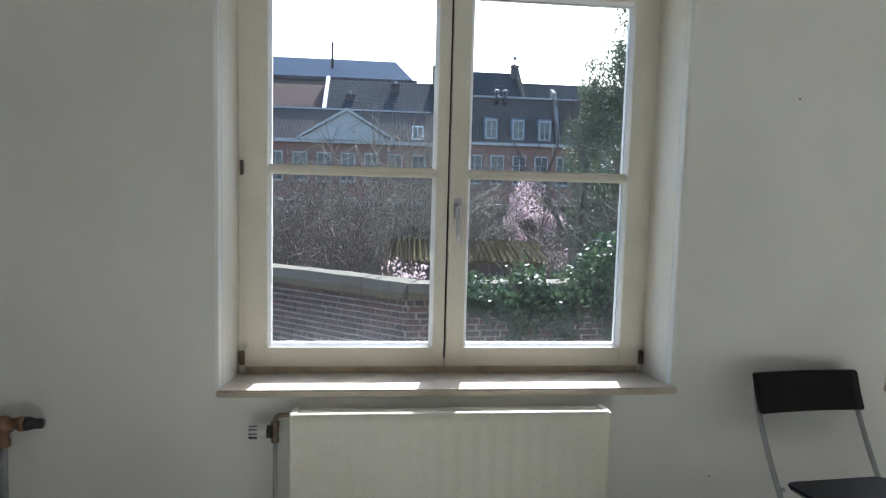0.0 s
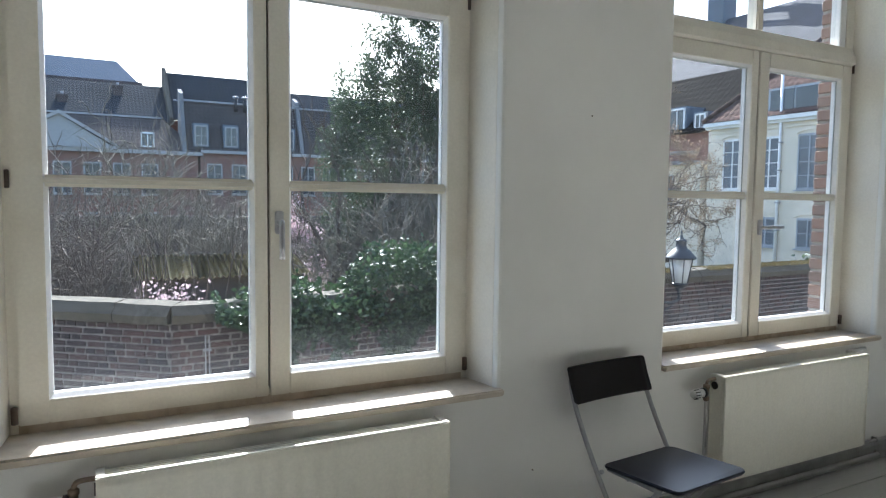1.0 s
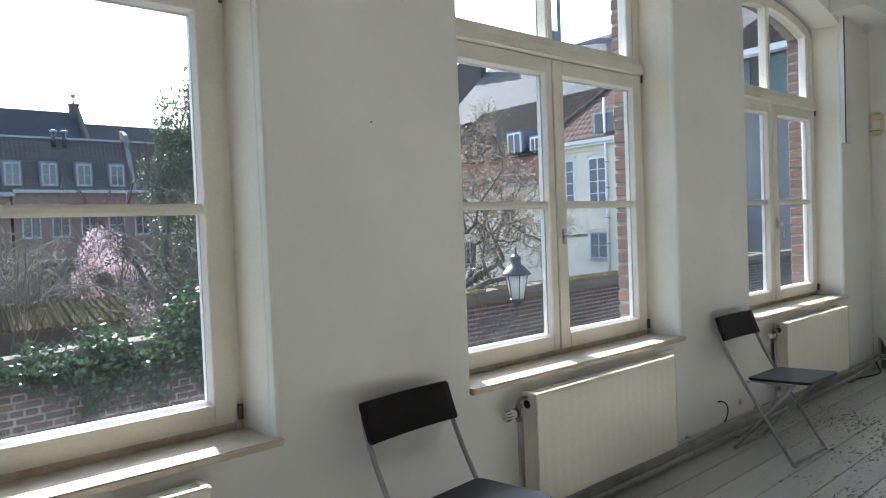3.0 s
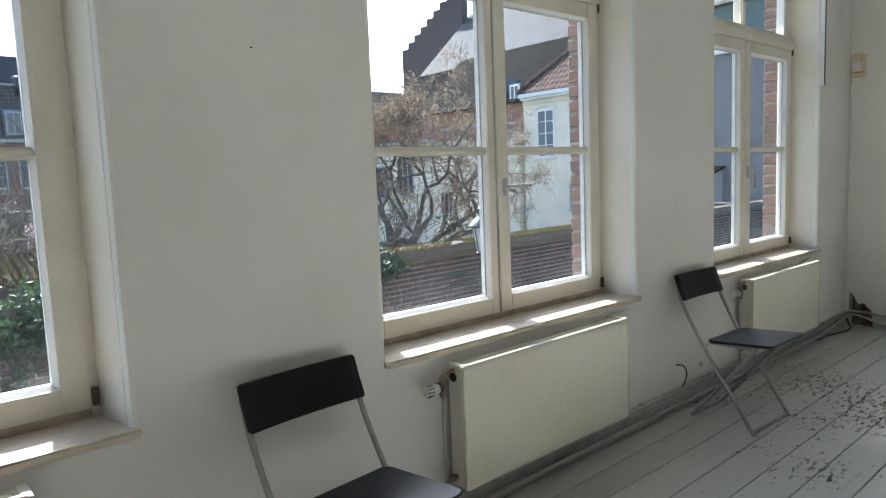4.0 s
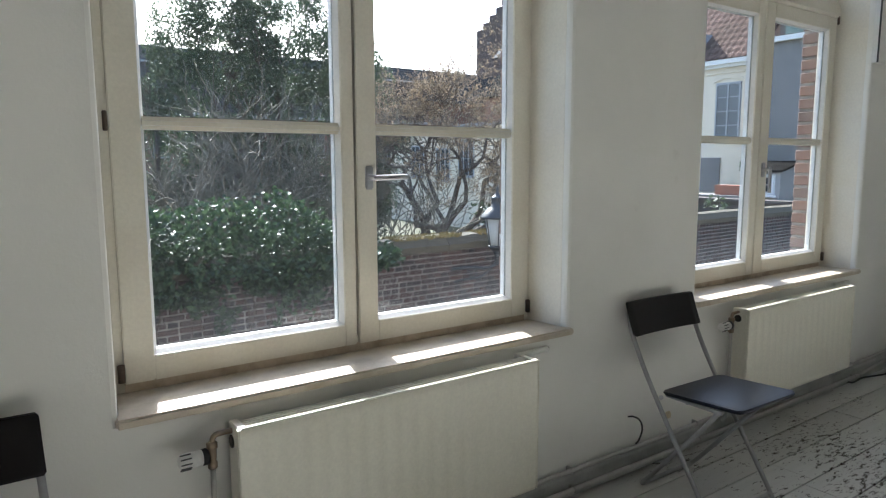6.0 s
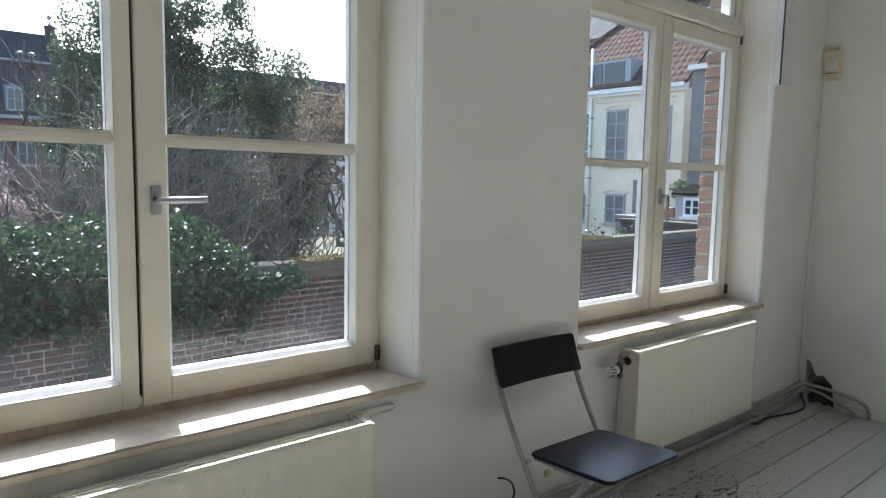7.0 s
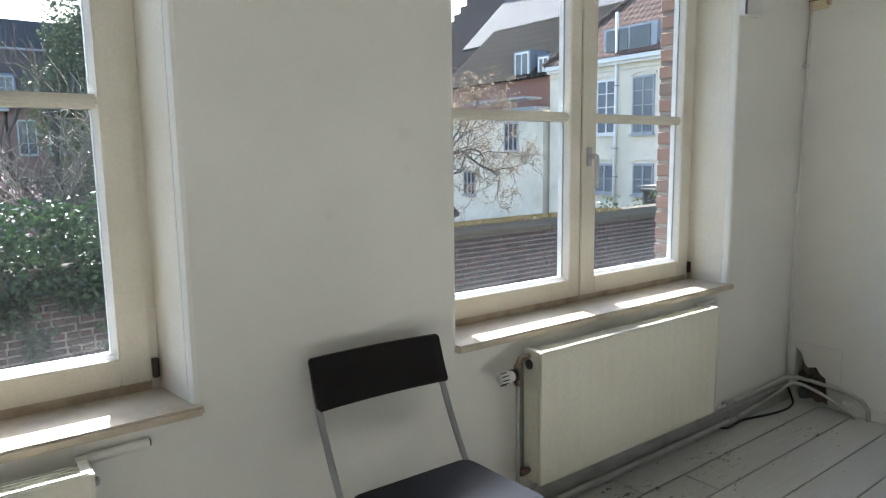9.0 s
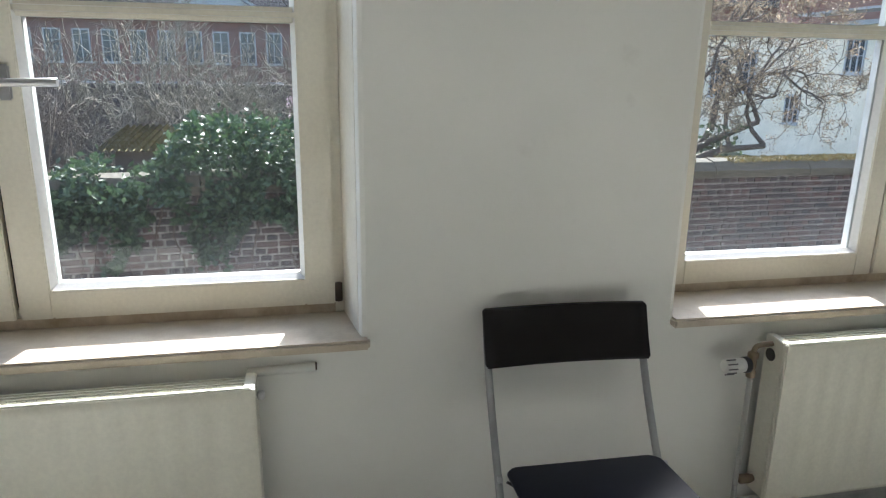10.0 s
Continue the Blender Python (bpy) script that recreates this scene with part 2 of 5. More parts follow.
M_RED_BRICK = brick_material("red_facade_brick", (0.165, 0.10, 0.08), (0.20, 0.125, 0.098), (0.13, 0.092, 0.08), (0.19, 0.155, 0.135))
M_MORTAR = stone_material("lime_mortar", (0.29, 0.27, 0.25), (0.13, 0.122, 0.115), 4)
M_COPING = stone_material("mossy_coping", (0.145, 0.128, 0.098), (0.06, 0.055, 0.04), 9)
M_ROAD = stone_material("street_paving", (0.22, 0.21, 0.2), (0.15, 0.145, 0.14), 3)
M_EARTH = stone_material("garden_earth", (0.09, 0.075, 0.055), (0.07, 0.09, 0.04), 2)
M_BARK = stone_material("bark", (0.13, 0.105, 0.085), (0.075, 0.06, 0.05), 9)
M_TWIG = stone_material("pale_twigs", (0.15, 0.122, 0.10), (0.036, 0.029, 0.025), 4)
M_PALE_TWIG = stone_material("weathered_twigs", (0.27, 0.24, 0.19), (0.075, 0.07, 0.052), 6)
M_SLATE = roof_material("dark_slate", (0.046, 0.052, 0.058), (0.074, 0.081, 0.088), 0.3, "X")
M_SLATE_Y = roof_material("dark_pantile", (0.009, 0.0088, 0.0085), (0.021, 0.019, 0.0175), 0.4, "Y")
M_BROWN_TILE = roof_material("brown_tile", (0.092, 0.081, 0.077), (0.13, 0.114, 0.106), 0.28, "X")
M_RED_TILE = roof_material("red_pantile", (0.15, 0.10, 0.085), (0.09, 0.066, 0.058), 0.3, "Y")
M_LEAD = stone_material("blue_grey_lead", (0.16, 0.19, 0.22), (0.12, 0.14, 0.165), 1)
M_CHURCH = stone_material("church_slate", (0.095, 0.095, 0.102), (0.045, 0.045, 0.05), 0.4)
M_FAR_BRICK = facade_brick("far_red_brick", (0.27, 0.12, 0.082), (0.21, 0.10, 0.075), (0.21, 0.16, 0.135))
M_DARK_BRICK = facade_brick("dark_garden_brick", (0.085, 0.072, 0.068), (0.07, 0.06, 0.058), (0.10, 0.092, 0.09))
M_RENDER = stone_material("white_render", (0.78, 0.70, 0.57), (0.68, 0.61, 0.49), 1.2)
M_GREY_RENDER = stone_material("grey_render", (0.225, 0.22, 0.215), (0.185, 0.18, 0.176), 1.2)
M_WHITE_TRIM = painted("white_outdoor_paint", (0.78, 0.78, 0.76), (0.66, 0.66, 0.64), 0.5)
# white paint dimmed by colour, in place of distance haze and shade
M_FAR_TRIM = painted("dimmed_white_paint", (0.38, 0.37, 0.355), (0.28, 0.27, 0.26), 0.6)
M_BLUE_TRIM = painted("blue_grey_paint", (0.36, 0.38, 0.40), (0.29, 0.31, 0.33), 0.5)
M_GREEN_TRIM = painted("green_shutter_paint", (0.10, 0.15, 0.14), (0.08, 0.115, 0.11), 0.5)
M_LEAF = leaf_material("evergreen_leaf", (0.032, 0.052, 0.027), (0.085, 0.115, 0.06), 0.5, 0.3, 0.35)
M_IVY = leaf_material("ivy_leaf", (0.015, 0.035, 0.016), (0.06, 0.10, 0.045), 0.46, 0.26, 0.36)
M_PINK = leaf_material("pink_blossom", (0.56, 0.40, 0.43), (0.66, 0.55, 0.56), 0.6, 0.35)
M_BUD = leaf_material("tan_buds", (0.22, 0.16, 0.105), (0.32, 0.25, 0.165), 0.7, 0.35)
M_MOSS = stone_material("moss_and_sheet", (0.58, 0.53, 0.38), (0.30, 0.27, 0.11), 6)
M_LITTER = stone_material("dry_moss", (0.30, 0.21, 0.08), (0.17, 0.15, 0.055), 6)
M_TERRACOTTA = painted("terracotta", (0.34, 0.15, 0.10), (0.25, 0.12, 0.09), 0.8)
M_IRON = painted("black_cast_iron", (0.035, 0.04, 0.045), (0.06, 0.065, 0.07), 0.45)
M_ZINC = painted("grey_zinc", (0.30, 0.31, 0.32), (0.24, 0.25, 0.26), 0.5)


def pane_dark():
    n = Nodes("house_window_glass", 0.12, 0, 0.6)
    n.color(n.mix(n.noise(0.8, 2), (0.025, 0.03, 0.035), (0.07, 0.082, 0.092)))
    return n.mat


M_PANE = pane_dark()
# lighter house panes: the reflected sky is put into the base colour
sky_pane = Nodes("sky_toned_window_glass", 0.2, 0, 0.35)
M_SKY_PANE = sky_pane.color(sky_pane.mix(sky_pane.noise(0.9, 3), (0.08, 0.09, 0.10), (0.22, 0.24, 0.26))).mat
M_LANTERN = leaf_material("frosted_lantern_glass", (0.62, 0.64, 0.64), (0.7, 0.72, 0.71), 0.2, 0.5)


# ---- mesh helpers ----
def box(bm, x0, x1, y0, y1, z0, z1):
    v = [bm.verts.new((x, y, z)) for x in (x0, x1) for y in (y0, y1) for z in (z0, z1)]
    for a, b, c, d in ((0, 1, 3, 2), (4, 6, 7, 5), (0, 4, 5, 1), (2, 3, 7, 6), (0, 2, 6, 4), (1, 5, 7, 3)):
        bm.faces.new((v[a], v[b], v[c], v[d]))
    return v


def boxes(*dims, bevel=0.0, segments=2):
    bm = bmesh.new()
    for d in dims:
        box(bm, *d)
    if bevel:
        bmesh.ops.bevel(bm, geom=bm.edges[:], offset=bevel, segments=segments, affect="EDGES", clamp_overlap=True)
    bmesh.ops.recalc_face_normals(bm, faces=bm.faces[:])
    return bm


def prism(outline, axis, a, b):
    """Extrudes an outline of 2D points along an axis from a to b."""
    bm = bmesh.new()
    put = {"x": lambda p, s: (s, p[0], p[1]), "y": lambda p, s: (p[0], s, p[1]), "z": lambda p, s: (p[0], p[1], s)}[axis]
    lo, hi = [bm.verts.new(put(p, a)) for p in outline], [bm.verts.new(put(p, b)) for p in outline]
    k = len(outline)
    bm.faces.new(lo)
    bm.faces.new(hi[::-1])
    for i in range(k):
        bm.faces.new((lo[i], hi[i], hi[(i + 1) % k], lo[(i + 1) % k]))
    bmesh.ops.recalc_face_normals(bm, faces=bm.faces[:])
    return bm


def tube(bm, points, radius, sides=10, end=None, caps=True):
    """A round tube along points; end: the radius at the far end."""
    points = [Vector(p) for p in points]
    k, rings, side = len(points), [], None
    for i, p in enumerate(points):
        way = (points[min(i + 1, k - 1)] - points[max(i - 1, 0)]).normalized()
        if side is None:
            side = way.orthogonal().normalized()
        side = (side - way * side.dot(way)).normalized()
        up = way.cross(side)
        r = radius if end is None else radius + (end - radius) * i / (k - 1)
        rings.append([bm.verts.new(p + r * (math.cos(a) * side + math.sin(a) * up)) for a in (2 * math.pi * j / sides for j in range(sides))])
    for a, b in zip(rings, rings[1:]):
        for j in range(sides):
            f = bm.faces.new((a[j], a[(j + 1) % sides], b[(j + 1) % sides], b[j]))
            f.smooth = True
    if caps:
        bm.faces.new(rings[0][::-1])
        bm.faces.new(rings[-1])
    return bm


def tubes(*runs, sides=10):
    bm = bmesh.new()
    for pts, r in runs:
        tube(bm, pts, r, sides)
    return bm


def lathe(profile, at, axis="z", sides=20):
    """Turns (radius, height) pairs round an axis through at."""
    bm = bmesh.new()
    at = Vector(at)
    turn = {"z": Matrix.Identity(3), "x": Matrix.Rotation(radians(90), 3, "Y"), "y": Matrix.Rotation(radians(-90), 3, "X")}[axis]
    rings = [[bm.verts.new(at + turn @ Vector((r * math.cos(2 * math.pi * j / sides), r * math.sin(2 * math.pi * j / sides), h))) for j in range(sides)] for r, h in profile]
    for a, b in zip(rings, rings[1:]):
        for j in range(sides):
            f = bm.faces.new((a[j], a[(j + 1) % sides], b[(j + 1) % sides], b[j]))
            f.smooth = True
    bm.faces.new(rings[0][::-1])
    bm.faces.new(rings[-1])
    bmesh.ops.recalc_face_normals(bm, faces=bm.faces[:])
    return bm


def curved(points, steps=6):
    """A smooth line through points (Catmull-Rom)."""
    p = [Vector(q) for q in points]
    p = [2 * p[0] - p[1], *p, 2 * p[-1] - p[-2]]
    out = []
    for i in range(1, len(p) - 2):
        for s in range(steps):
            t = s / steps
            a, b, c, d = p[i - 1], p[i], p[i + 1], p[i + 2]
            out.append(0.5 * (2 * b + (c - a) * t + (2 * a - 5 * b + 4 * c - d) * t * t + (3 * b - a - 3 * c + d) * t ** 3))
    return [*out, p[-2]]


def mesh_of(name, bm, material):
    me = bpy.data.meshes.new(name)
    bm.to_mesh(me)
    bm.free()
    me.materials.append(material)
    return me


def part(name, bm, material, parent=None, label=""):
    ob = new(name, mesh_of(name, bm, material) if not isinstance(bm, bpy.types.Mesh) else bm)
    if parent is not None:
        ob.parent = parent
        ob.matrix_parent_inverse = parent.matrix_world.inverted()
    return tagged(ob, label) if label else ob


def thing(name, at, label, category, group="", kind=""):
    ob = new(name)
    ob.empty_display_size = 0.1
    ob.location = at
    ob.matrix_world = Matrix.Translation(at)
    return tagged(ob, label, category, group, kind)


def structure(name, bm, material, label, category):
    return tagged(part(name, bm, material), label, category, "", "structure")

# ---- the room: walls, floor, ceiling ----
WALL_Y, FRAME_Y, BRICK_Y, OUT_Y = 2.36, 2.545, 2.64, 2.765
LEFT_X, RIGHT_X, BACK_Y, TOP = -3.2, 6.857, -4.6, 3.25
CENTRES = (0.425, 2.92, 5.391)
HALF, ARCH_SIDE, ARCH_TOP = 0.81, 2.87, 3.02


def arch(half, side, top, steps=16):
    """Points of a shallow arch from left to right."""
    rise = top - side
    r = (half * half + rise * rise) / (2 * rise)
    return [(half * (2 * i / steps - 1), top - r + math.sqrt(r * r - (half * (2 * i / steps - 1)) ** 2)) for i in range(steps + 1)]


wall_north = thing("wall_north", (0, WALL_Y, 0), "white plastered window wall with deep splayed reveals", "wall", kind="structure")
edges = [LEFT_X, *[c + s for c in CENTRES for s in (-HALF, HALF)], RIGHT_X]
part("lower_wall", boxes((LEFT_X, RIGHT_X, WALL_Y, BRICK_Y, -0.05, 0.684)), M_PLASTER, wall_north)
for i in range(0, len(edges), 2):
    a, b = edges[i], edges[i + 1]
    ai, bi = a - (0.03 if i else 0), b + (0.03 if i < len(edges) - 2 else 0)
    rnd = 0.016
    pts = [(ai, BRICK_Y)]
    pts += [(a, WALL_Y + rnd), (a + 0.005, WALL_Y + 0.005), (a + rnd, WALL_Y)] if i else [(a, WALL_Y)]
    pts += [(b - rnd, WALL_Y), (b - 0.005, WALL_Y + 0.005), (b, WALL_Y + rnd)] if i < len(edges) - 2 else [(b, WALL_Y)]
    pts += [(bi, BRICK_Y)]
    part("pier", prism(pts, "z", 0.684, ARCH_SIDE), M_PLASTER, wall_north)
    for x, s, on in ((a, 1, i > 0), (b, -1, i < len(edges) - 2)):
        if on:
            strip = [(x - s * 0.003, WALL_Y + 0.03), (x + s * 0.004, WALL_Y + 0.032), (x - s * 0.022, FRAME_Y + 0.03), (x - s * 0.029, FRAME_Y + 0.03)]
            part("reveal", prism(strip, "z", 0.711, ARCH_SIDE + 0.01), M_REVEAL, wall_north, "cream-painted reveal, stained near the sill")
for c, (x0, x1) in zip(CENTRES, ((LEFT_X, 1.67), (1.67, 4.18), (4.18, RIGHT_X))):
    line = [(c + x, z) for x, z in arch(HALF, ARCH_SIDE, ARCH_TOP)]
    part("lintel", prism([(x0, ARCH_SIDE), *line, (x1, ARCH_SIDE), (x1, TOP), (x0, TOP)], "y", WALL_Y, BRICK_Y), M_PLASTER, wall_north)

structure("wall_east", boxes((RIGHT_X, RIGHT_X + 0.3, BACK_Y, BRICK_Y, 0.32, TOP), (RIGHT_X, RIGHT_X + 0.3, BACK_Y, 2.1, -0.05, 0.32),
          (RIGHT_X + 0.09, RIGHT_X + 0.3, 2.1, BRICK_Y, -0.05, 0.32), (RIGHT_X, RIGHT_X + 0.09, 2.33, BRICK_Y, -0.05, 0.32)), M_PLASTER, "white plastered side wall with a broken corner", "wall")
structure("wall_west", boxes((LEFT_X - 0.3, LEFT_X, BACK_Y, BRICK_Y, -0.05, TOP)), M_PLASTER, "white plastered side wall", "wall")
structure("wall_south", boxes((LEFT_X - 0.3, RIGHT_X + 0.3, BACK_Y - 0.3, BACK_Y, -0.05, TOP)), M_PLASTER, "white plastered back wall", "wall")
structure("ceiling", boxes((LEFT_X - 0.3, RIGHT_X + 0.3, BACK_Y - 0.3, BRICK_Y, TOP, TOP + 0.2)), M_CEILING, "white painted ceiling", "ceiling")

floor = thing("floor", (0, 0, 0), "worn grey-white painted plank floor, chipped to dark wood", "floor", kind="structure")
part("subfloor", boxes((LEFT_X, RIGHT_X, BACK_Y, WALL_Y, -0.25, -0.012)), M_GAP, floor)
rng = random.Random(3)
y = WALL_Y
while y > BACK_Y:
    w = 0.165 + 0.02 * rng.random()
    y0 = max(y - w, BACK_Y)
    cuts = [LEFT_X, LEFT_X + 1.5 + 4 * rng.random(), RIGHT_X - 0.6 - 2.4 * rng.random(), RIGHT_X]
    for xa, xb in zip(cuts, cuts[1:]):
        if xb - xa < 0.2:
            continue
        dz = -0.0025 * rng.random()
        part("plank", boxes((xa + 0.0012, xb - 0.0012, y0 + 0.0028, y - 0.0028, -0.04, dz), bevel=0.0015, segments=1), M_FLOOR, floor)
    y -= w

# skirting below the windows and along the side wall
for i, (xa, xb) in enumerate(((LEFT_X, RIGHT_X - 0.02),)):
    outline = [(WALL_Y, 0.001), (WALL_Y - 0.018, 0.001), (WALL_Y - 0.018, 0.082), (WALL_Y - 0.012, 0.094), (WALL_Y, 0.1)]
    structure("baseboard", prism(outline, "x", xa, xb), M_SKIRT, "low grey-painted wooden skirting board, scuffed", "skirting board")
structure("baseboard", prism([(RIGHT_X, 0.001), (RIGHT_X - 0.015, 0.001), (RIGHT_X - 0.015, 0.05), (RIGHT_X, 0.06)], "y", BACK_Y, 2.08), M_PLASTER, "low white skirting along the side wall", "skirting board")


# ---- windows ----
def rect_frame(x0, x1, z0, z1, y0, y1, w):
    l, r, b, t = w
    return [(x0, x0 + l, y0, y1, z0, z1), (x1 - r, x1, y0, y1, z0, z1), (x0 + l, x1 - r, y0, y1, z0, z0 + b), (x0 + l, x1 - r, y0, y1, z1 - t, z1)]


def bead(bm, x0, x1, z0, z1, y0, y1, w=0.012):
    """A sloping strip round a pane, from the sash (y0) back to the glass (y1)."""
    o = [bm.verts.new(p) for p in ((x0 - w, y0, z0 - w), (x1 + w, y0, z0 - w), (x1 + w, y0, z1 + w), (x0 - w, y0, z1 + w))]
    q = [bm.verts.new(p) for p in ((x0, y1, z0), (x1, y1, z0), (x1, y1, z1), (x0, y1, z1))]
    s = [bm.verts.new(p) for p in ((x0 - w, y1, z0 - w), (x1 + w, y1, z0 - w), (x1 + w, y1, z1 + w), (x0 - w, y1, z1 + w))]
    for i in range(4):
        j = (i + 1) % 4
        bm.faces.new((o[i], o[j], q[j], q[i]))
        bm.faces.new((q[i], q[j], s[j], s[i]))
        bm.faces.new((s[i], s[j], o[j], o[i]))


def casement(win, c, x0, x1, gx0, gx1, handed):
    z0, z1, g0, g1, b0, b1 = 0.737, 2.208, 0.822, 2.122, 1.455, 1.491
    fy0, fy1 = FRAME_Y, FRAME_Y + 0.055
    w = (gx0 - x0 - 0.012, x1 - gx1 - 0.012, g0 - z0 - 0.012, z1 - g1 - 0.012)
    sash = part("casement", boxes(*rect_frame(c + x0, c + x1, z0, z1, fy0, fy1, w), bevel=0.003), M_CREAM, win)
    part("glazing_bar", boxes((c + gx0 - 0.012, c + gx1 + 0.012, fy0 + 0.008, fy1, b0, b1), bevel=0.005), M_CREAM, sash)
    bm = bmesh.new()
    bead(bm, c + gx0, c + gx1, g0, b0 - 0.0, fy0 + 0.006, fy0 + 0.024)
    bead(bm, c + gx0, c + gx1, b1 + 0.0, g1, fy0 + 0.006, fy0 + 0.024)
    bmesh.ops.recalc_face_normals(bm, faces=bm.faces[:])
    part("glazing_bead", bm, M_BEAD, sash, "white glazing bead")
    for za, zb in ((g0, b0), (b1, g1)):
        p = part("pane", boxes((c + gx0 - 0.008, c + gx1 + 0.008, fy0 + 0.026, fy0 + 0.030, za - 0.008, zb + 0.008)), M_GLASS, sash, "clear glass pane, slightly dusty, with a painted glare haze")
        p.visible_shadow = False
    # the outer edge of the glazing rebate, bright putty
    for za, zb in ((g0, b0), (b1, g1)):
        part("putty", boxes(*rect_frame(c + gx0 - 0.01, c + gx1 + 0.01, za - 0.01, zb + 0.01, fy0 + 0.032, fy0 + 0.055, (0.01,) * 4)), M_PUTTY, sash)
    side = x0 if handed < 0 else x1
    for zh in ((0.775, 1.478, 2.2) if handed < 0 else (0.775, 2.2)):
        big = 1.5 if zh < 1 else 1.0
        part("hinge", lathe([(0.004, -0.03), (0.0065 * big, -0.028), (0.0065 * big, 0.022), (0.004, 0.024)], (c + side + handed * 0.009, FRAME_Y - 0.004, zh), sides=10), M_RUST, sash, "rust-brown hinge")
    return sash


def lever(sash, x, z, down):
    """A window handle: plate, neck and lever."""
    h = part("handle", boxes((x - 0.015, x + 0.015, FRAME_Y - 0.010, FRAME_Y, z - 0.04, z + 0.04), bevel=0.004), M_STEEL, sash, "steel lever handle")
    y0 = FRAME_Y - 0.045
    run = [(x, FRAME_Y - 0.008, z), (x, y0 + 0.01, z), (x + (0.008 if not down else 0), y0, z - (0.008 if down else 0))]
    run += [(x, y0 - 0.002, z - 0.125)] if down else [(x + 0.125, y0 - 0.004, z + 0.002)]
    part("lever", tubes((curved(run, 4), 0.0095)), M_STEEL, h)


for n, c in enumerate(CENTRES):
    win = thing("window_%d" % (n + 1), (c, FRAME_Y, 0.71), "cream-painted wooden double casement window with an arched top light", "window", kind="structure")
    fy0, fy1 = FRAME_Y + 0.012, FRAME_Y + 0.085
    line = [(c + x, z) for x, z in arch(0.785, ARCH_SIDE - 0.03, ARCH_TOP - 0.035)]
    inner = [(c + x, z) for x, z in arch(0.70, ARCH_SIDE - 0.085, ARCH_TOP - 0.10)]
    part("frame", boxes((c - 0.785, c - 0.72, fy0, fy1, 0.71, ARCH_SIDE - 0.03), (c + 0.72, c + 0.785, fy0, fy1, 0.71, ARCH_SIDE - 0.03), (c - 0.72, c + 0.72, fy0, fy1, 0.711, 0.765), bevel=0.003), M_CREAM, win)
    bm = bmesh.new()
    for ya, yb, flip in ((fy0, fy1, 0),):
        o = [[bm.verts.new((x, y, z)) for x, z in row] for row in (line, inner) for y in (ya, yb)]
        for i in range(len(line) - 1):
            for a, b in ((0, 1), (1, 3), (3, 2), (2, 0)):
                bm.faces.new((o[a][i], o[a][i + 1], o[b][i + 1], o[b][i]))
    bmesh.ops.recalc_face_normals(bm, faces=bm.faces[:])
    part("arched_head", bm, M_CREAM, win)
    part("transom", prism([(FRAME_Y + 0.085, 2.206), (FRAME_Y - 0.004, 2.211), (FRAME_Y - 0.016, 2.222), (FRAME_Y - 0.012, 2.265), (FRAME_Y + 0.012, 2.312), (FRAME_Y + 0.085, 2.312)], "x", c - 0.772, c + 0.772), M_CREAM, win)
    part("mullion", boxes((c - 0.025, c + 0.025, fy0 + 0.005, fy1, 2.312, ARCH_TOP - 0.09), bevel=0.008), M_CREAM, win)
    for s in (-1, 1):
        xa, xb = sorted((c + s * 0.025, c + s * 0.665))
        top = [(c + x, z) for x, z in arch(0.665, ARCH_SIDE - 0.055, ARCH_TOP - 0.105) if xa - 0.02 <= c + x <= xb + 0.02]
        part("top_stile", boxes((c + s * 0.692 - 0.028, c + s * 0.692 + 0.028, fy0 + 0.006, fy1 - 0.01, 2.312, ARCH_SIDE - 0.05), bevel=0.004), M_BEAD, win)
        p = part("top_pane", boxes((xa, xb, fy0 + 0.03, fy0 + 0.034, 2.312, ARCH_TOP - 0.09)), M_GLASS, win, "clear glass pane in the arched top light")
        p.visible_shadow = False
    stile = (0.0715, 0.0775, 0.091)[n]
    left = casement(win, c, -0.76, -0.0195 if n == 1 else -0.0165, -0.667, -stile, -1)
    right = casement(win, c, -0.0095, 0.76, stile, 0.67, 1)
    if n == 0:
        lever(right, c + 0.022, 1.345, True)
    elif n == 1:
        lever(right, c + 0.034, 1.31, False)
    else:
        lever(right, c + 0.03, 1.315, True)
    part("shadow_gap", boxes((c - 0.0200, c - 0.0090, FRAME_Y + 0.022, FRAME_Y + 0.05, 0.74, 2.206)), M_GAP, win)
    # stained strip whose darker colour also paints the shade line under the casements
    part("bottom_gap", boxes((c - 0.76, c + 0.76, FRAME_Y + 0.008, FRAME_Y + 0.0115, 0.7105, 0.74)), M_SHADE_STAIN, win)
    sill = tagged(part("window_sill", boxes((c - 0.82, c + 0.832, 2.336, FRAME_Y + 0.02, 0.684, 0.71), bevel=0.006, segments=3), M_SILL), "beige stone window sill, stained and worn along the front edge", "window sill", "window sills", "structure")
    lip = part("outer_sill", prism([(FRAME_Y + 0.08, 0.715), (OUT_Y + 0.05, 0.66), (OUT_Y + 0.05, 0.62), (FRAME_Y + 0.08, 0.62)], "x", c - 0.79, c + 0.79), M_ZINC, win, "sloping grey outer sill")


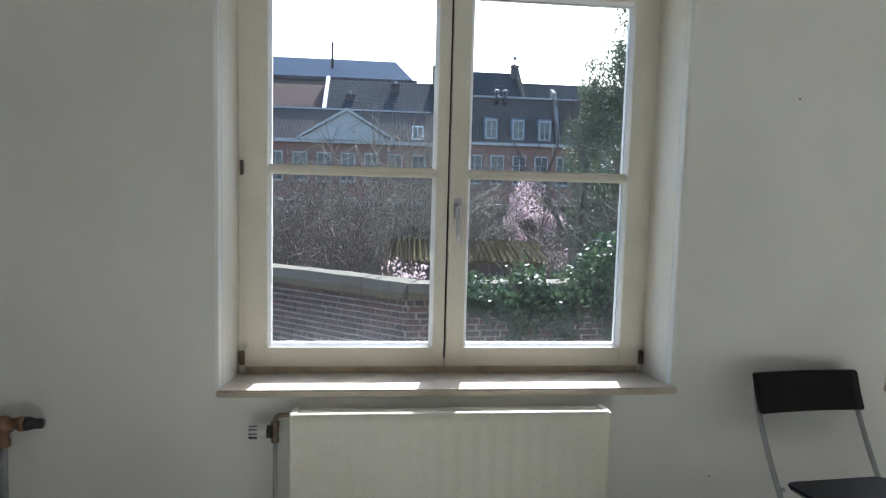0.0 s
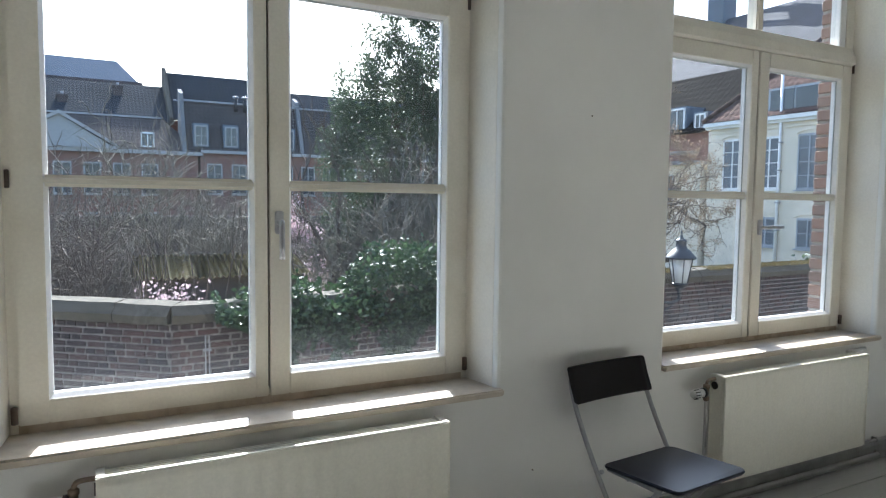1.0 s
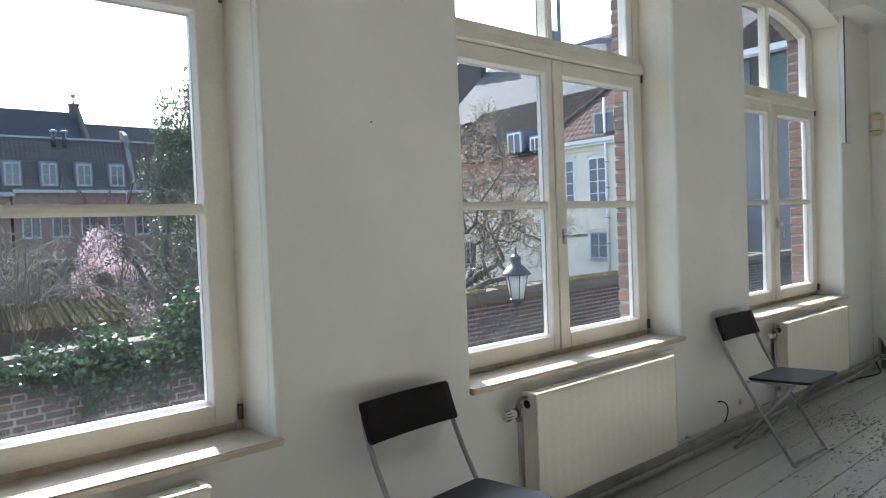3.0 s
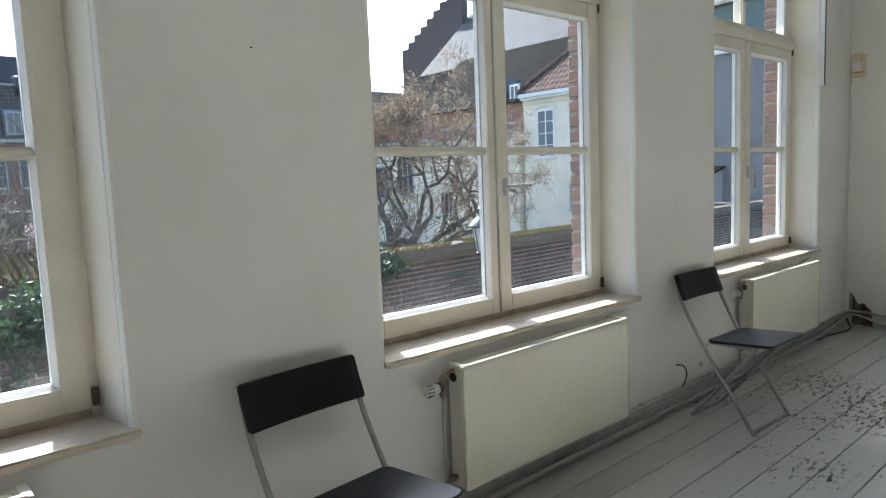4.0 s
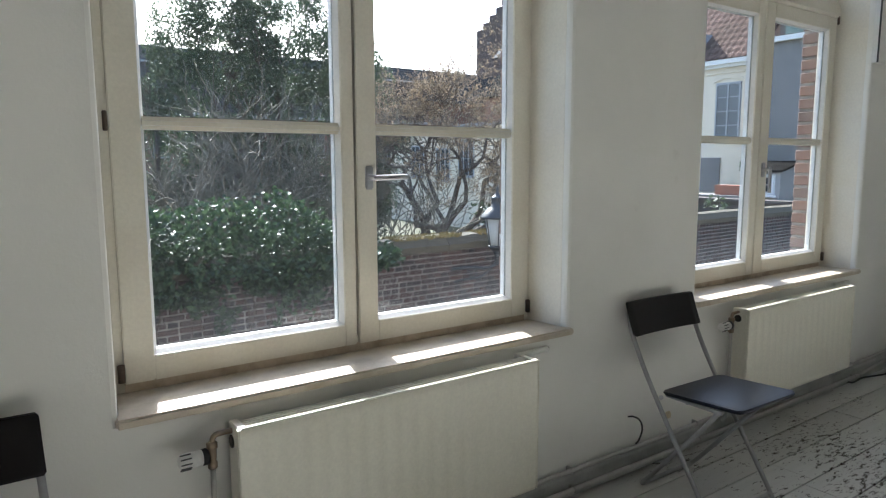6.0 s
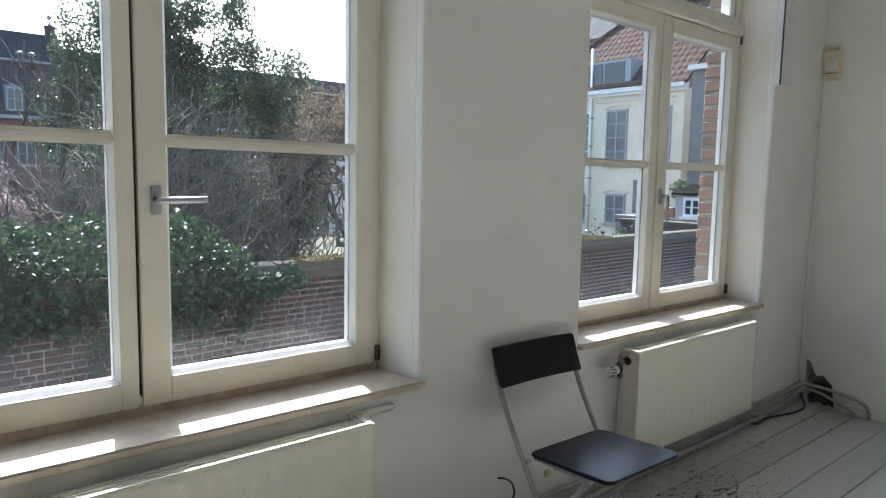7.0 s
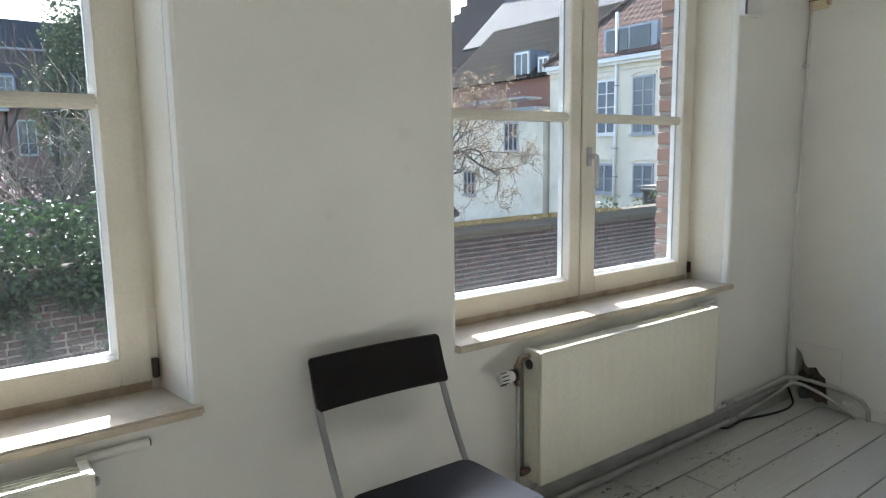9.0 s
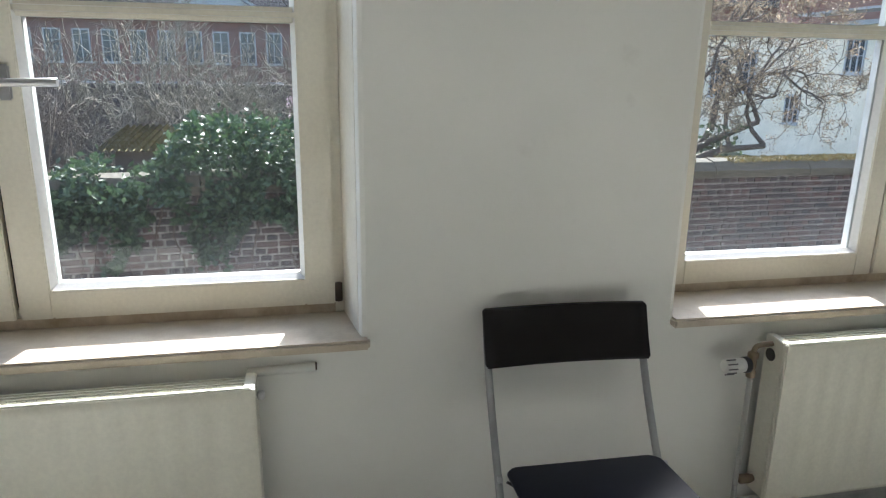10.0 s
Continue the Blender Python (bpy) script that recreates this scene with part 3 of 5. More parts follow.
# ---- radiators ----
def radiator(x0, x1, y0, y1, z0, z1, label):
    ob = thing("radiator", ((x0 + x1) / 2, y1, z0), label, "radiator", "radiators under the windows")
    # fluted front plate
    bm = bmesh.new()
    pitch, n = 0.0615, int((x1 - x0 - 0.05) / 0.0615)
    start = (x0 + x1) / 2 - n * pitch / 2
    cols = [(x0 + 0.004, 0.0), (x0 + 0.012, 0.0)]
    for i in range(n):
        a = start + i * pitch
        cols += [(a + 0.003, 0.0), (a + 0.011, -0.0007), (a + 0.02, -0.0021), (a + 0.0415, -0.0021), (a + 0.0505, -0.0007), (a + 0.0585, 0.0)]
    cols += [(x1 - 0.012, 0.0), (x1 - 0.004, 0.0)]
    zs = [(z0, 0.006), (z0 + 0.006, 0.0), (z0 + 0.03, 0.0), (z0 + 0.045, 1.0), (z1 - 0.045, 1.0), (z1 - 0.03, 0.0), (z1 - 0.006, 0.0), (z1, 0.006)]
    grid = []
    for z, k in zs:
        flat = k in (0.0, 0.006)
        grid.append([bm.verts.new((x, y0 + 0.0045 + (k if k == 0.006 else 0) + (0 if flat else d * k), z)) for x, d in cols])
    for a, b in zip(grid, grid[1:]):
        for i in range(len(cols) - 1):
            bm.faces.new((a[i], a[i + 1], b[i + 1], b[i])).smooth = True
    part("front_plate", bm, M_RADIATOR, ob)
    part("rim", boxes((x0, x0 + 0.008, y0, y0 + 0.014, z0, z1), (x1 - 0.008, x1, y0, y0 + 0.014, z0, z1), (x0 + 0.008, x1 - 0.008, y0, y0 + 0.014, z1 - 0.006, z1 + 0.002), (x0 + 0.008, x1 - 0.008, y0 + 0.002, y0 + 0.014, z0 - 0.002, z0 + 0.004), bevel=0.003), M_RADIATOR, ob)
    part("core", boxes((x0 + 0.012, x1 - 0.012, y0 + 0.014, y0 + 0.03, z0 + 0.01, z1 - 0.012)), M_RADIATOR, ob)
    part("back_plate", boxes((x0 + 0.006, x1 - 0.006, y1 - 0.02, y1 - 0.004, z0 + 0.01, z1 - 0.012), bevel=0.004), M_RADIATOR, ob)
    fins = bmesh.new()
    for i in range(int((x1 - x0 - 0.06) / 0.02)):
        a = x0 + 0.03 + i * 0.02
        box(fins, a, a + 0.0012, y0 + 0.031, y1 - 0.021, z0 + 0.02, z1 - 0.02)
    part("convector_fins", fins, M_DARKIN, ob, "dark sheet fins inside")
    for xs in (x0, x1 - 0.004):
        part("side_cover", boxes((xs, xs + 0.004, y0 + 0.014, y1 - 0.006, z0 + 0.006, z1), bevel=0.0015), M_RADIATOR, ob)
    part("side_hole", lathe([(0.016, -0.003), (0.018, -0.002), (0.018, 0.003), (0.016, 0.004)], (x0 - 0.001, (y0 + y1) / 2 + 0.012, z1 - 0.05), "x", 14), M_DARKIN, ob, "dark pipe hole in the side")
    grille = [(x0 + 0.004, x1 - 0.004, y0 + 0.010, y0 + 0.014, z1 - 0.004, z1 + 0.001), (x0 + 0.004, x0 + 0.024, y0 + 0.012, y1 - 0.006, z1 - 0.003, z1 + 0.001), (x1 - 0.024, x1 - 0.004, y0 + 0.012, y1 - 0.006, z1 - 0.003, z1 + 0.001)]
    k = int((y1 - y0 - 0.03) / 0.0135)
    grille += [(x0 + 0.024, x1 - 0.024, y0 + 0.022 + i * 0.0135, y0 + 0.0255 + i * 0.0135, z1 - 0.003, z1) for i in range(k)]
    part("top_grille", boxes(*grille), M_RADIATOR, ob, "cream slotted top grille")
    # thermostat valve, its elbow and the riser from the floor
    vx, vy, vz = x0 - 0.055, (y0 + y1) / 2 + 0.012, z1 - 0.075
    part("valve_body", lathe([(0.008, -0.04), (0.013, -0.036), (0.013, -0.02), (0.010, -0.016), (0.012, 0.0), (0.012, 0.018), (0.015, 0.02), (0.015, 0.034), (0.008, 0.038)], (vx, vy, vz), sides=12), M_BRASS, ob, "old brass valve body")
    part("valve_elbow", tubes((curved([(vx, vy, vz + 0.03), (vx + 0.004, vy, vz + 0.048), (vx + 0.02, vy, vz + 0.056), (x0 + 0.03, vy, vz + 0.056)], 5), 0.0075)), M_BRASS, ob)
    head = part("thermostat_head", lathe([(0.010, 0.0), (0.019, -0.003), (0.021, -0.02), (0.021, -0.05), (0.019, -0.062), (0.012, -0.066)], (vx - 0.022, vy, vz), "x", 18), M_PLASTIC, ob, "white thermostat knob")
    part("collar", lathe([(0.014, 0.012), (0.0225, 0.010), (0.0225, -0.004), (0.014, -0.006)], (vx - 0.022, vy, vz), "x", 18), M_BLACK, head)
    for k in range(5):
        a = radians(-70 + 35 * k)
        part("slot", boxes((vx - 0.086, vx - 0.058, vy - 0.0225 * math.cos(a) - 0.0015, vy - 0.0225 * math.cos(a) + 0.0015, vz + 0.0225 * math.sin(a) - 0.0015, vz + 0.0225 * math.sin(a) + 0.0015)), M_BLACK, head)
    part("riser_pipe", tubes(([(vx, vy, vz - 0.035), (vx, vy, 0.2)], 0.0075), (curved([(vx, vy, 0.2), (vx, vy, 0.13), (vx + 0.012, vy + 0.02, 0.10), (vx + 0.02, vy + 0.03, 0.085)], 5), 0.0075)), M_PIPE, ob, "grey-white painted riser pipe")
    part("return_elbow", lathe([(0.008, -0.035), (0.014, -0.03), (0.014, 0.0), (0.010, 0.01), (0.010, 0.05)], (x0 - 0.012, vy, z0 + 0.045), "x", 12), M_BRASS, ob, "brass return elbow")
    for bx in (x0 + 0.16, x1 - 0.16):
        part("bracket", boxes((bx - 0.012, bx + 0.012, y1 - 0.006, WALL_Y + 0.001, z0 + 0.02, z1 - 0.03)), M_RADIATOR, ob)
    part("end_plug", lathe([(0.006, 0.0), (0.011, 0.003), (0.011, 0.014), (0.006, 0.017)], (x1, vy, z1 - 0.045), "x", 10), M_STEEL, ob)
    return ob


radiator(-0.135, 0.974, 2.245, 2.336, 0.16, 0.653, "cream enamelled panel radiator on the wall under the window")
radiator(2.379, 3.481, 2.245, 2.336, 0.16, 0.651, "cream enamelled panel radiator between the two folding chairs")
radiator(4.852, 5.95, 2.245, 2.336, 0.172, 0.654, "cream enamelled panel radiator near the damaged corner")

# pipe stubs left in the wall under the sills
for x, z in ((3.618, 0.646), (6.09, 0.646)):
    s = thing("pipe_stub", (x, WALL_Y, z), "short cut-off white pipe under the sill", "pipe")
    part("tube", tubes(([(x - 0.16, 2.352, z - 0.004), (x, 2.352, z)], 0.012)), M_PLASTER, s)
    part("bracket", boxes((x - 0.002, x + 0.004, 2.342, WALL_Y + 0.001, z - 0.008, z + 0.009), bevel=0.002), M_RUST, s)

# heating pipes along the skirting
for z, y in ((0.118, 2.338), (0.045, 2.318)):
    runp = thing("heating_pipe", (2.0, y, 0), "grey-painted heating pipe running along the skirting", "pipe", "heating pipes")
    part("tube", tubes((curved([(LEFT_X, y, z), (1.0, y, z + 0.003), (3.0, y, z), (4.4, y, z - 0.002), (5.2, y, z), (6.25, y, z)], 6), 0.009 if z > 0.1 else 0.011)), M_PIPE, runp)
    for x in (-1.2, 0.2, 1.45, 2.25, 3.75, 4.6, 6.2):
        part("clip", boxes((x - 0.005, x + 0.005, y - 0.012, y + 0.024 if z > 0.1 else WALL_Y - 0.015, z - 0.013, z + 0.013), bevel=0.003), M_PIPE, runp)


# ---- folding chairs ----
def folding_chair(at, turn):
    """Built at the origin facing -y, its back against y = 0."""
    ob = thing("folding_chair", (0, 0, 0), "black folding chair with grey steel tube frame by the wall", "chair", "folding chairs along the wall")
    # backrest, slightly bent
    bm = bmesh.new()
    w, n = 0.2145, 12
    rows = [(0.650, -0.064), (0.657, -0.061), (0.715, -0.037), (0.777, -0.016), (0.784, -0.014)]
    front, back = [], []
    for k, (z, y) in enumerate(rows):
        inset = 0.006 if k in (0, len(rows) - 1) else 0.0
        fr, bk = [], []
        for i in range(n + 1):
            u = 2 * i / n - 1
            x, bend = u * (w - inset), 0.012 * (1 - u * u)
            fr.append(bm.verts.new((x, y + bend - 0.007, z)))
            bk.append(bm.verts.new((x, y + bend + 0.005, z)))
        front.append(fr)
        back.append(bk)
    for g, flip in ((front, False), (back, True)):
        for a, b in zip(g, g[1:]):
            for i in range(n):
                f = (a[i], a[i + 1], b[i + 1], b[i])
                bm.faces.new(f[::-1] if flip else f).smooth = True
    for g0, g1 in ((front[0], back[0]), (back[-1], front[-1])):
        for i in range(n):
            bm.faces.new((g0[i + 1], g0[i], g1[i], g1[i + 1]))
    for k in range(len(rows) - 1):
        bm.faces.new((front[k][0], front[k + 1][0], back[k + 1][0], back[k][0]))
        bm.faces.new((front[k + 1][n], front[k][n], back[k][n], back[k + 1][n]))
    bmesh.ops.recalc_face_normals(bm, faces=bm.faces[:])
    part("backrest", bm, M_CHAIR, ob, "black-brown bent board backrest")
    # seat: a rounded board with a dipped front
    bm = bmesh.new()
    outline = []
    for cx, cy, a0 in ((0.162, -0.215, 0), (-0.162, -0.215, 90), (-0.162, -0.5, 180), (0.162, -0.5, 270)):
        for k in range(6):
            a = radians(a0 + 18 * k)
            outline.append((cx + 0.032 * math.cos(a), cy + 0.032 * math.sin(a)))
    lo, hi, mid = [], [], []
    for x, y in outline:
        u = max(0.0, (-y - 0.17) / 0.4)
        z = 0.449 + 0.034 * u - 0.012 * u ** 3
        lo.append(bm.verts.new((x * 0.97, -0.36 + (y + 0.36) * 0.97, z - 0.016)))
        mid.append(bm.verts.new((x, y, z - 0.006)))
        hi.append(bm.verts.new((x * 0.985, -0.36 + (y + 0.36) * 0.985, z)))
    bm.faces.new(hi)
    bm.faces.new(lo[::-1])
    k = len(outline)
    for a, b in ((lo, mid), (mid, hi)):
        for i in range(k):
            bm.faces.new((a[i], a[(i + 1) % k], b[(i + 1) % k], b[i])).smooth = True
    bmesh.ops.recalc_face_normals(bm, faces=bm.faces[:])
    part("seat", bm, M_SEAT, ob, "smooth black board seat")
    r = 0.0095
    for s in (-1, 1):
        x = s * 0.2045
        part("front_leg", tubes((curved([(x, -0.022, 0.735), (x, -0.049, 0.645), (x, -0.155, 0.45), (x, -0.43, 0.028), (x - s * 0.012, -0.438, 0.011), (x - s * 0.03, -0.44, 0.0105)], 5), r)), M_TUBE, ob, "grey steel tube")
        x = s * 0.17
        part("rear_leg", tubes((curved([(x, -0.44, 0.446), (x, -0.37, 0.35), (x, -0.13, 0.06), (x, -0.095, 0.022), (x - s * 0.012, -0.088, 0.011), (x - s * 0.03, -0.086, 0.0105)], 5), r)), M_TUBE, ob, "grey steel tube")
        part("rivet", lathe([(0.004, -0.006), (0.008, -0.005), (0.008, 0.005), (0.004, 0.006)], (s * 0.207, -0.2, 0.43), "x", 10), M_STEEL, ob)
        part("seat_bracket", boxes((s * 0.178 - 0.003, s * 0.178 + 0.003, -0.45, -0.2, 0.428, 0.443), bevel=0.002), M_TUBE, ob)
    part("front_crossbar", tubes(([(-0.175, -0.44, 0.0105), (0.175, -0.44, 0.0105)], r)), M_TUBE, ob)
    part("rear_crossbar", tubes(([(-0.15, -0.086, 0.0105), (0.15, -0.086, 0.0105)], r)), M_TUBE, ob)
    part("brace", tubes(([(-0.18, -0.3, 0.43), (0.18, -0.3, 0.43)], 0.006)), M_TUBE, ob)
    ob.matrix_world = Matrix.Translation(at) @ Matrix.Rotation(radians(turn), 4, "Z")
    return ob


chair = folding_chair((4.24, 2.318, 0), -1.5)
copy_thing(chair, Matrix.Translation((1.717, 2.303, 0)) @ Matrix.Rotation(radians(4.8), 4, "Z"))

# ---- small things on the walls ----
valve = thing("pipe_valve", (-1.05, WALL_Y, 0.6), "copper pipe tee with a black end cap standing off the wall", "valve")
part("tee", lathe([(0.018, -0.26), (0.018, -0.03), (0.024, -0.028), (0.026, -0.02), (0.026, 0.012), (0.022, 0.016), (0.0185, 0.02), (0.0185, 0.05), (0.024, 0.052), (0.024, 0.068), (0.016, 0.07)], (-1.06, 2.30, 0.616), "x", 18), M_COPPER, valve, "reddish copper tee")
part("branch", lathe([(0.017, -0.075), (0.022, -0.072), (0.022, -0.05), (0.018, -0.046), (0.018, 0.0)], (-1.062, 2.30, 0.612), "z", 16), M_COPPER, valve)
part("cap", lathe([(0.013, -0.002), (0.021, 0.0), (0.023, 0.004), (0.02, 0.02), (0.0165, 0.028), (0.017, 0.05), (0.0145, 0.056), (0.006, 0.058)], (-0.99, 2.30, 0.616), "x", 16), M_BLACK, valve, "black cap")
part("drop_pipe", tubes(([(-1.062, 2.30, 0.545), (-1.068, 2.30, 0.09)], 0.0135), sides=12), M_ZINC, valve, "grey-green drop pipe")
part("bracket", boxes((-1.072, -1.05, 2.30, WALL_Y + 0.002, 0.575, 0.592), bevel=0.003), M_COPPER, valve)

cable = thing("wall_cable", (4.13, WALL_Y, 0.25), "short black cable hanging from a hole in the wall", "cable")
part("cord", tubes((curved([(4.125, WALL_Y + 0.004, 0.252), (4.135, 2.335, 0.258), (4.165, 2.325, 0.235), (4.18, 2.325, 0.19), (4.165, 2.33, 0.145), (4.15, 2.335, 0.13)], 6), 0.004)), M_BLACK, cable)
sock = thing("wall_socket", (4.40, WALL_Y, 0.2), "small brown wall socket low on the plaster", "socket")
part("plate", boxes((4.385, 4.415, 2.345, WALL_Y + 0.002, 0.185, 0.215), bevel=0.004), M_YELLOWED, sock)
floor_cable = thing("floor_cable", (6.2, 2.2, 0), "dark cable lying curved on the floor by the corner", "cable")
part("cord", tubes((curved([(6.12, 2.338, 0.03), (6.2, 2.325, 0.008), (6.34, 2.335, 0.006), (6.42, 2.318, 0.006), (6.53, 2.287, 0.006), (6.66, 2.27, 0.006), (6.76, 2.285, 0.008), (6.795, 2.31, 0.03), (6.8, 2.335, 0.08)], 6), 0.006)), M_BLACK, floor_cable)
for x, z in ((1.665, 1.775), (1.41, 0.36)):
    nail = thing("nail", (x, WALL_Y, z), "tiny dark nail in the plaster", "nail")
    part("head", lathe([(0.0015, -0.004), (0.0028, -0.003), (0.0028, 0.004), (0.0015, 0.006)], (x, WALL_Y - 0.002, z), "y", 8), M_RUST, nail)

# white cable duct at the end pier and the corner conduit
duct = thing("cable_duct", (6.25, WALL_Y, 1.93), "white plastic cable duct running up the wall", "duct")
part("duct_body", boxes((6.195, 6.335, 2.325, WALL_Y + 0.001, 1.93, 3.02), bevel=0.003), M_PLASTIC, duct)
part("duct_seam", boxes((6.192, 6.198, 2.322, 2.33, 1.93, 3.02)), M_BLACK, duct)
cond = thing("corner_conduit", (6.82, WALL_Y, 0.1), "thin white-painted conduit in the corner", "conduit")
part("tube", tubes((curved([(6.815, 2.347, 0.1), (6.815, 2.347, 0.8), (6.83, 2.347, 1.5), (6.84, 2.347, 2.03)], 4), 0.006)), M_PLASTER, cond)
for z in (0.4, 1.1, 1.75):
    part("clip", boxes((6.81, 6.84, 2.339, WALL_Y + 0.001, z - 0.008, z + 0.008), bevel=0.002), M_PLASTER, cond)
alarm = thing("alarm_sensor", (6.84, 2.3, 2.11), "yellowed plastic alarm sensor high in the corner", "sensor")
part("housing", boxes((6.81, RIGHT_X + 0.001, 2.252, 2.352, 2.02, 2.205), bevel=0.014, segments=3), M_YELLOWED, alarm)
part("lens", boxes((6.804, 6.815, 2.272, 2.332, 2.075, 2.14), bevel=0.005), M_PLASTIC, alarm)
part("seam", boxes((6.807, 6.812, 2.258, 2.346, 2.058, 2.062)), M_DARKIN, alarm)

# broken plaster corner: bricks laid bare, rubble edge
hole = thing("broken_corner", (RIGHT_X + 0.05, 2.22, 0.1), "broken plaster at the floor with bare brick and dark cavity", "hole")
rng = random.Random(5)
part("cavity", boxes((RIGHT_X + 0.082, RIGHT_X + 0.0895, 2.101, 2.329, 0.0, 0.319)), M_CAVITY, hole)
for i in range(12):
    yy, zz = 2.15 + 0.062 * (i % 3) + 0.03 * rng.random(), 0.034 + 0.06 * (i // 3) + 0.02 * rng.random() * (i > 2)
    a, b = 0.022 + 0.014 * rng.random(), 0.02 + 0.014 * rng.random()
    piece = part("rubble", boxes((-0.03, 0.03, -a, a, -b, b), bevel=0.008), (M_RED_BRICK, M_CAVITY, M_MORTAR)[i % 3], hole)
    piece.matrix_world = Matrix.Translation((RIGHT_X + 0.05 + 0.015 * rng.random(), yy, zz)) @ Matrix.Rotation(radians(rng.uniform(-25, 25)), 4, "X")
flap = [(2.329, 0.319), (2.101, 0.319), (2.101, 0.0), (2.15, 0.0), (2.162, 0.075), (2.172, 0.15), (2.2, 0.17), (2.222, 0.2), (2.262, 0.19), (2.28, 0.208), (2.3, 0.262), (2.329, 0.29)]
part("plaster_edge", prism(flap, "x", RIGHT_X - 0.001, RIGHT_X + 0.03), M_PLASTER, hole)
loop_pipe = thing("floor_pipe", (6.82, 2.1, 0), "grey pipe bent along the corner floor", "pipe")
part("tube", tubes((curved([(6.25, 2.338, 0.118), (6.6, 2.338, 0.125), (6.76, 2.336, 0.135), (6.815, 2.315, 0.134), (6.828, 2.25, 0.131), (6.828, 2.15, 0.124), (6.828, 2.05, 0.112), (6.828, 1.985, 0.09), (6.828, 1.955, 0.05), (6.828, 1.95, 0.0)], 6), 0.0105)), M_PIPE, loop_pipe)
part("tube", tubes((curved([(6.25, 2.318, 0.046), (6.6, 2.316, 0.075), (6.75, 2.31, 0.105), (6.8, 2.28, 0.108), (6.808, 2.2, 0.092), (6.808, 2.1, 0.055), (6.808, 2.03, 0.025), (6.808, 2.0, 0.0)], 6), 0.009)), M_PIPE, loop_pipe)

# lamp fitting high by the end window
lamp = thing("ceiling_fitting", (6.55, 2.2, 3.0), "white trough-shaped fitting hung high at the wall, switched off", "lamp")
part("trough", prism([(2.36, 3.05), (2.05, 3.05), (2.12, 2.93), (2.36, 2.93)], "x", 6.0, RIGHT_X), M_PLASTIC, lamp)
part("board", boxes((6.1, RIGHT_X, 2.06, WALL_Y, 3.052, 3.09)), M_RED_BRICK, lamp, "brown wooden board above")
part("holder", lathe([(0.012, -0.08), (0.022, -0.075), (0.022, -0.01), (0.014, 0.0)], (6.62, 2.30, 2.93), sides=12), M_PLASTIC, lamp)

# ---- outside: our own brick front ----
front = thing("wall_facade", (0, OUT_Y, 0), "red brick outer wall of the building round the windows", "facade", kind="structure")
OH = 0.795
edges = [LEFT_X - 4, *[c + s for c in CENTRES for s in (-OH, OH)], RIGHT_X + 6]
for i in range(0, len(edges), 2):
    part("brick_core", boxes((edges[i] + (0.012 if i else 0), edges[i + 1] - 0.012, BRICK_Y, OUT_Y - 0.006, -2.6, 3.6)), M_MORTAR, front)
for c in CENTRES:
    part("brick_core", boxes((c - OH, c + OH, BRICK_Y, OUT_Y - 0.006, -2.6, 0.60)), M_MORTAR, front)
    line = [(c + x, z) for x, z in arch(OH, ARCH_SIDE - 0.04, ARCH_TOP - 0.04)]
    part("brick_core", prism([*line, (c + OH, 3.6), (c - OH, 3.6)], "y", BRICK_Y, OUT_Y - 0.006), M_MORTAR, front)
brick_mesh = {}
for long in (0.115,):
    bm = boxes((-0.052, 0.052, -long / 2, long / 2, -0.031, 0.031), bevel=0.005, segments=1)
    brick_mesh[long] = mesh_of("brick", bm, M_RED_BRICK)
rng = random.Random(8)
for c in CENTRES:
    for s in (-1, 1):
        for k in range(28):
            z = 0.68 + 0.080 * k
            rows = ((BRICK_Y + 0.066, 0.115),)
            for yy, long in rows:
                b = part("brick", brick_mesh[long], None, front)
                b.matrix_world = Matrix.Translation((c + s * (OH + 0.052 + 0.004 * rng.random()), yy, z)) @ Matrix.Rotation(radians(rng.uniform(-0.7, 0.7)), 4, "X")

# ---- ground and street ----
tagged(part("ground", boxes((-400, 600, -60, 900, -3.2, -2.62)), M_EARTH), "dark garden ground that reaches the horizon", "ground", "", "structure")
tagged(part("road", boxes((-30, 40, OUT_Y, 7.4, -2.615, -2.58)), M_ROAD), "narrow paved lane below the windows", "street", "", "structure")

# ---- garden wall across the lane ----
gwall = thing("garden_wall", (5, 7.5, -2.6), "old dark brick garden wall with a mossy stone coping", "wall", kind="structure")
COPE = 0.45


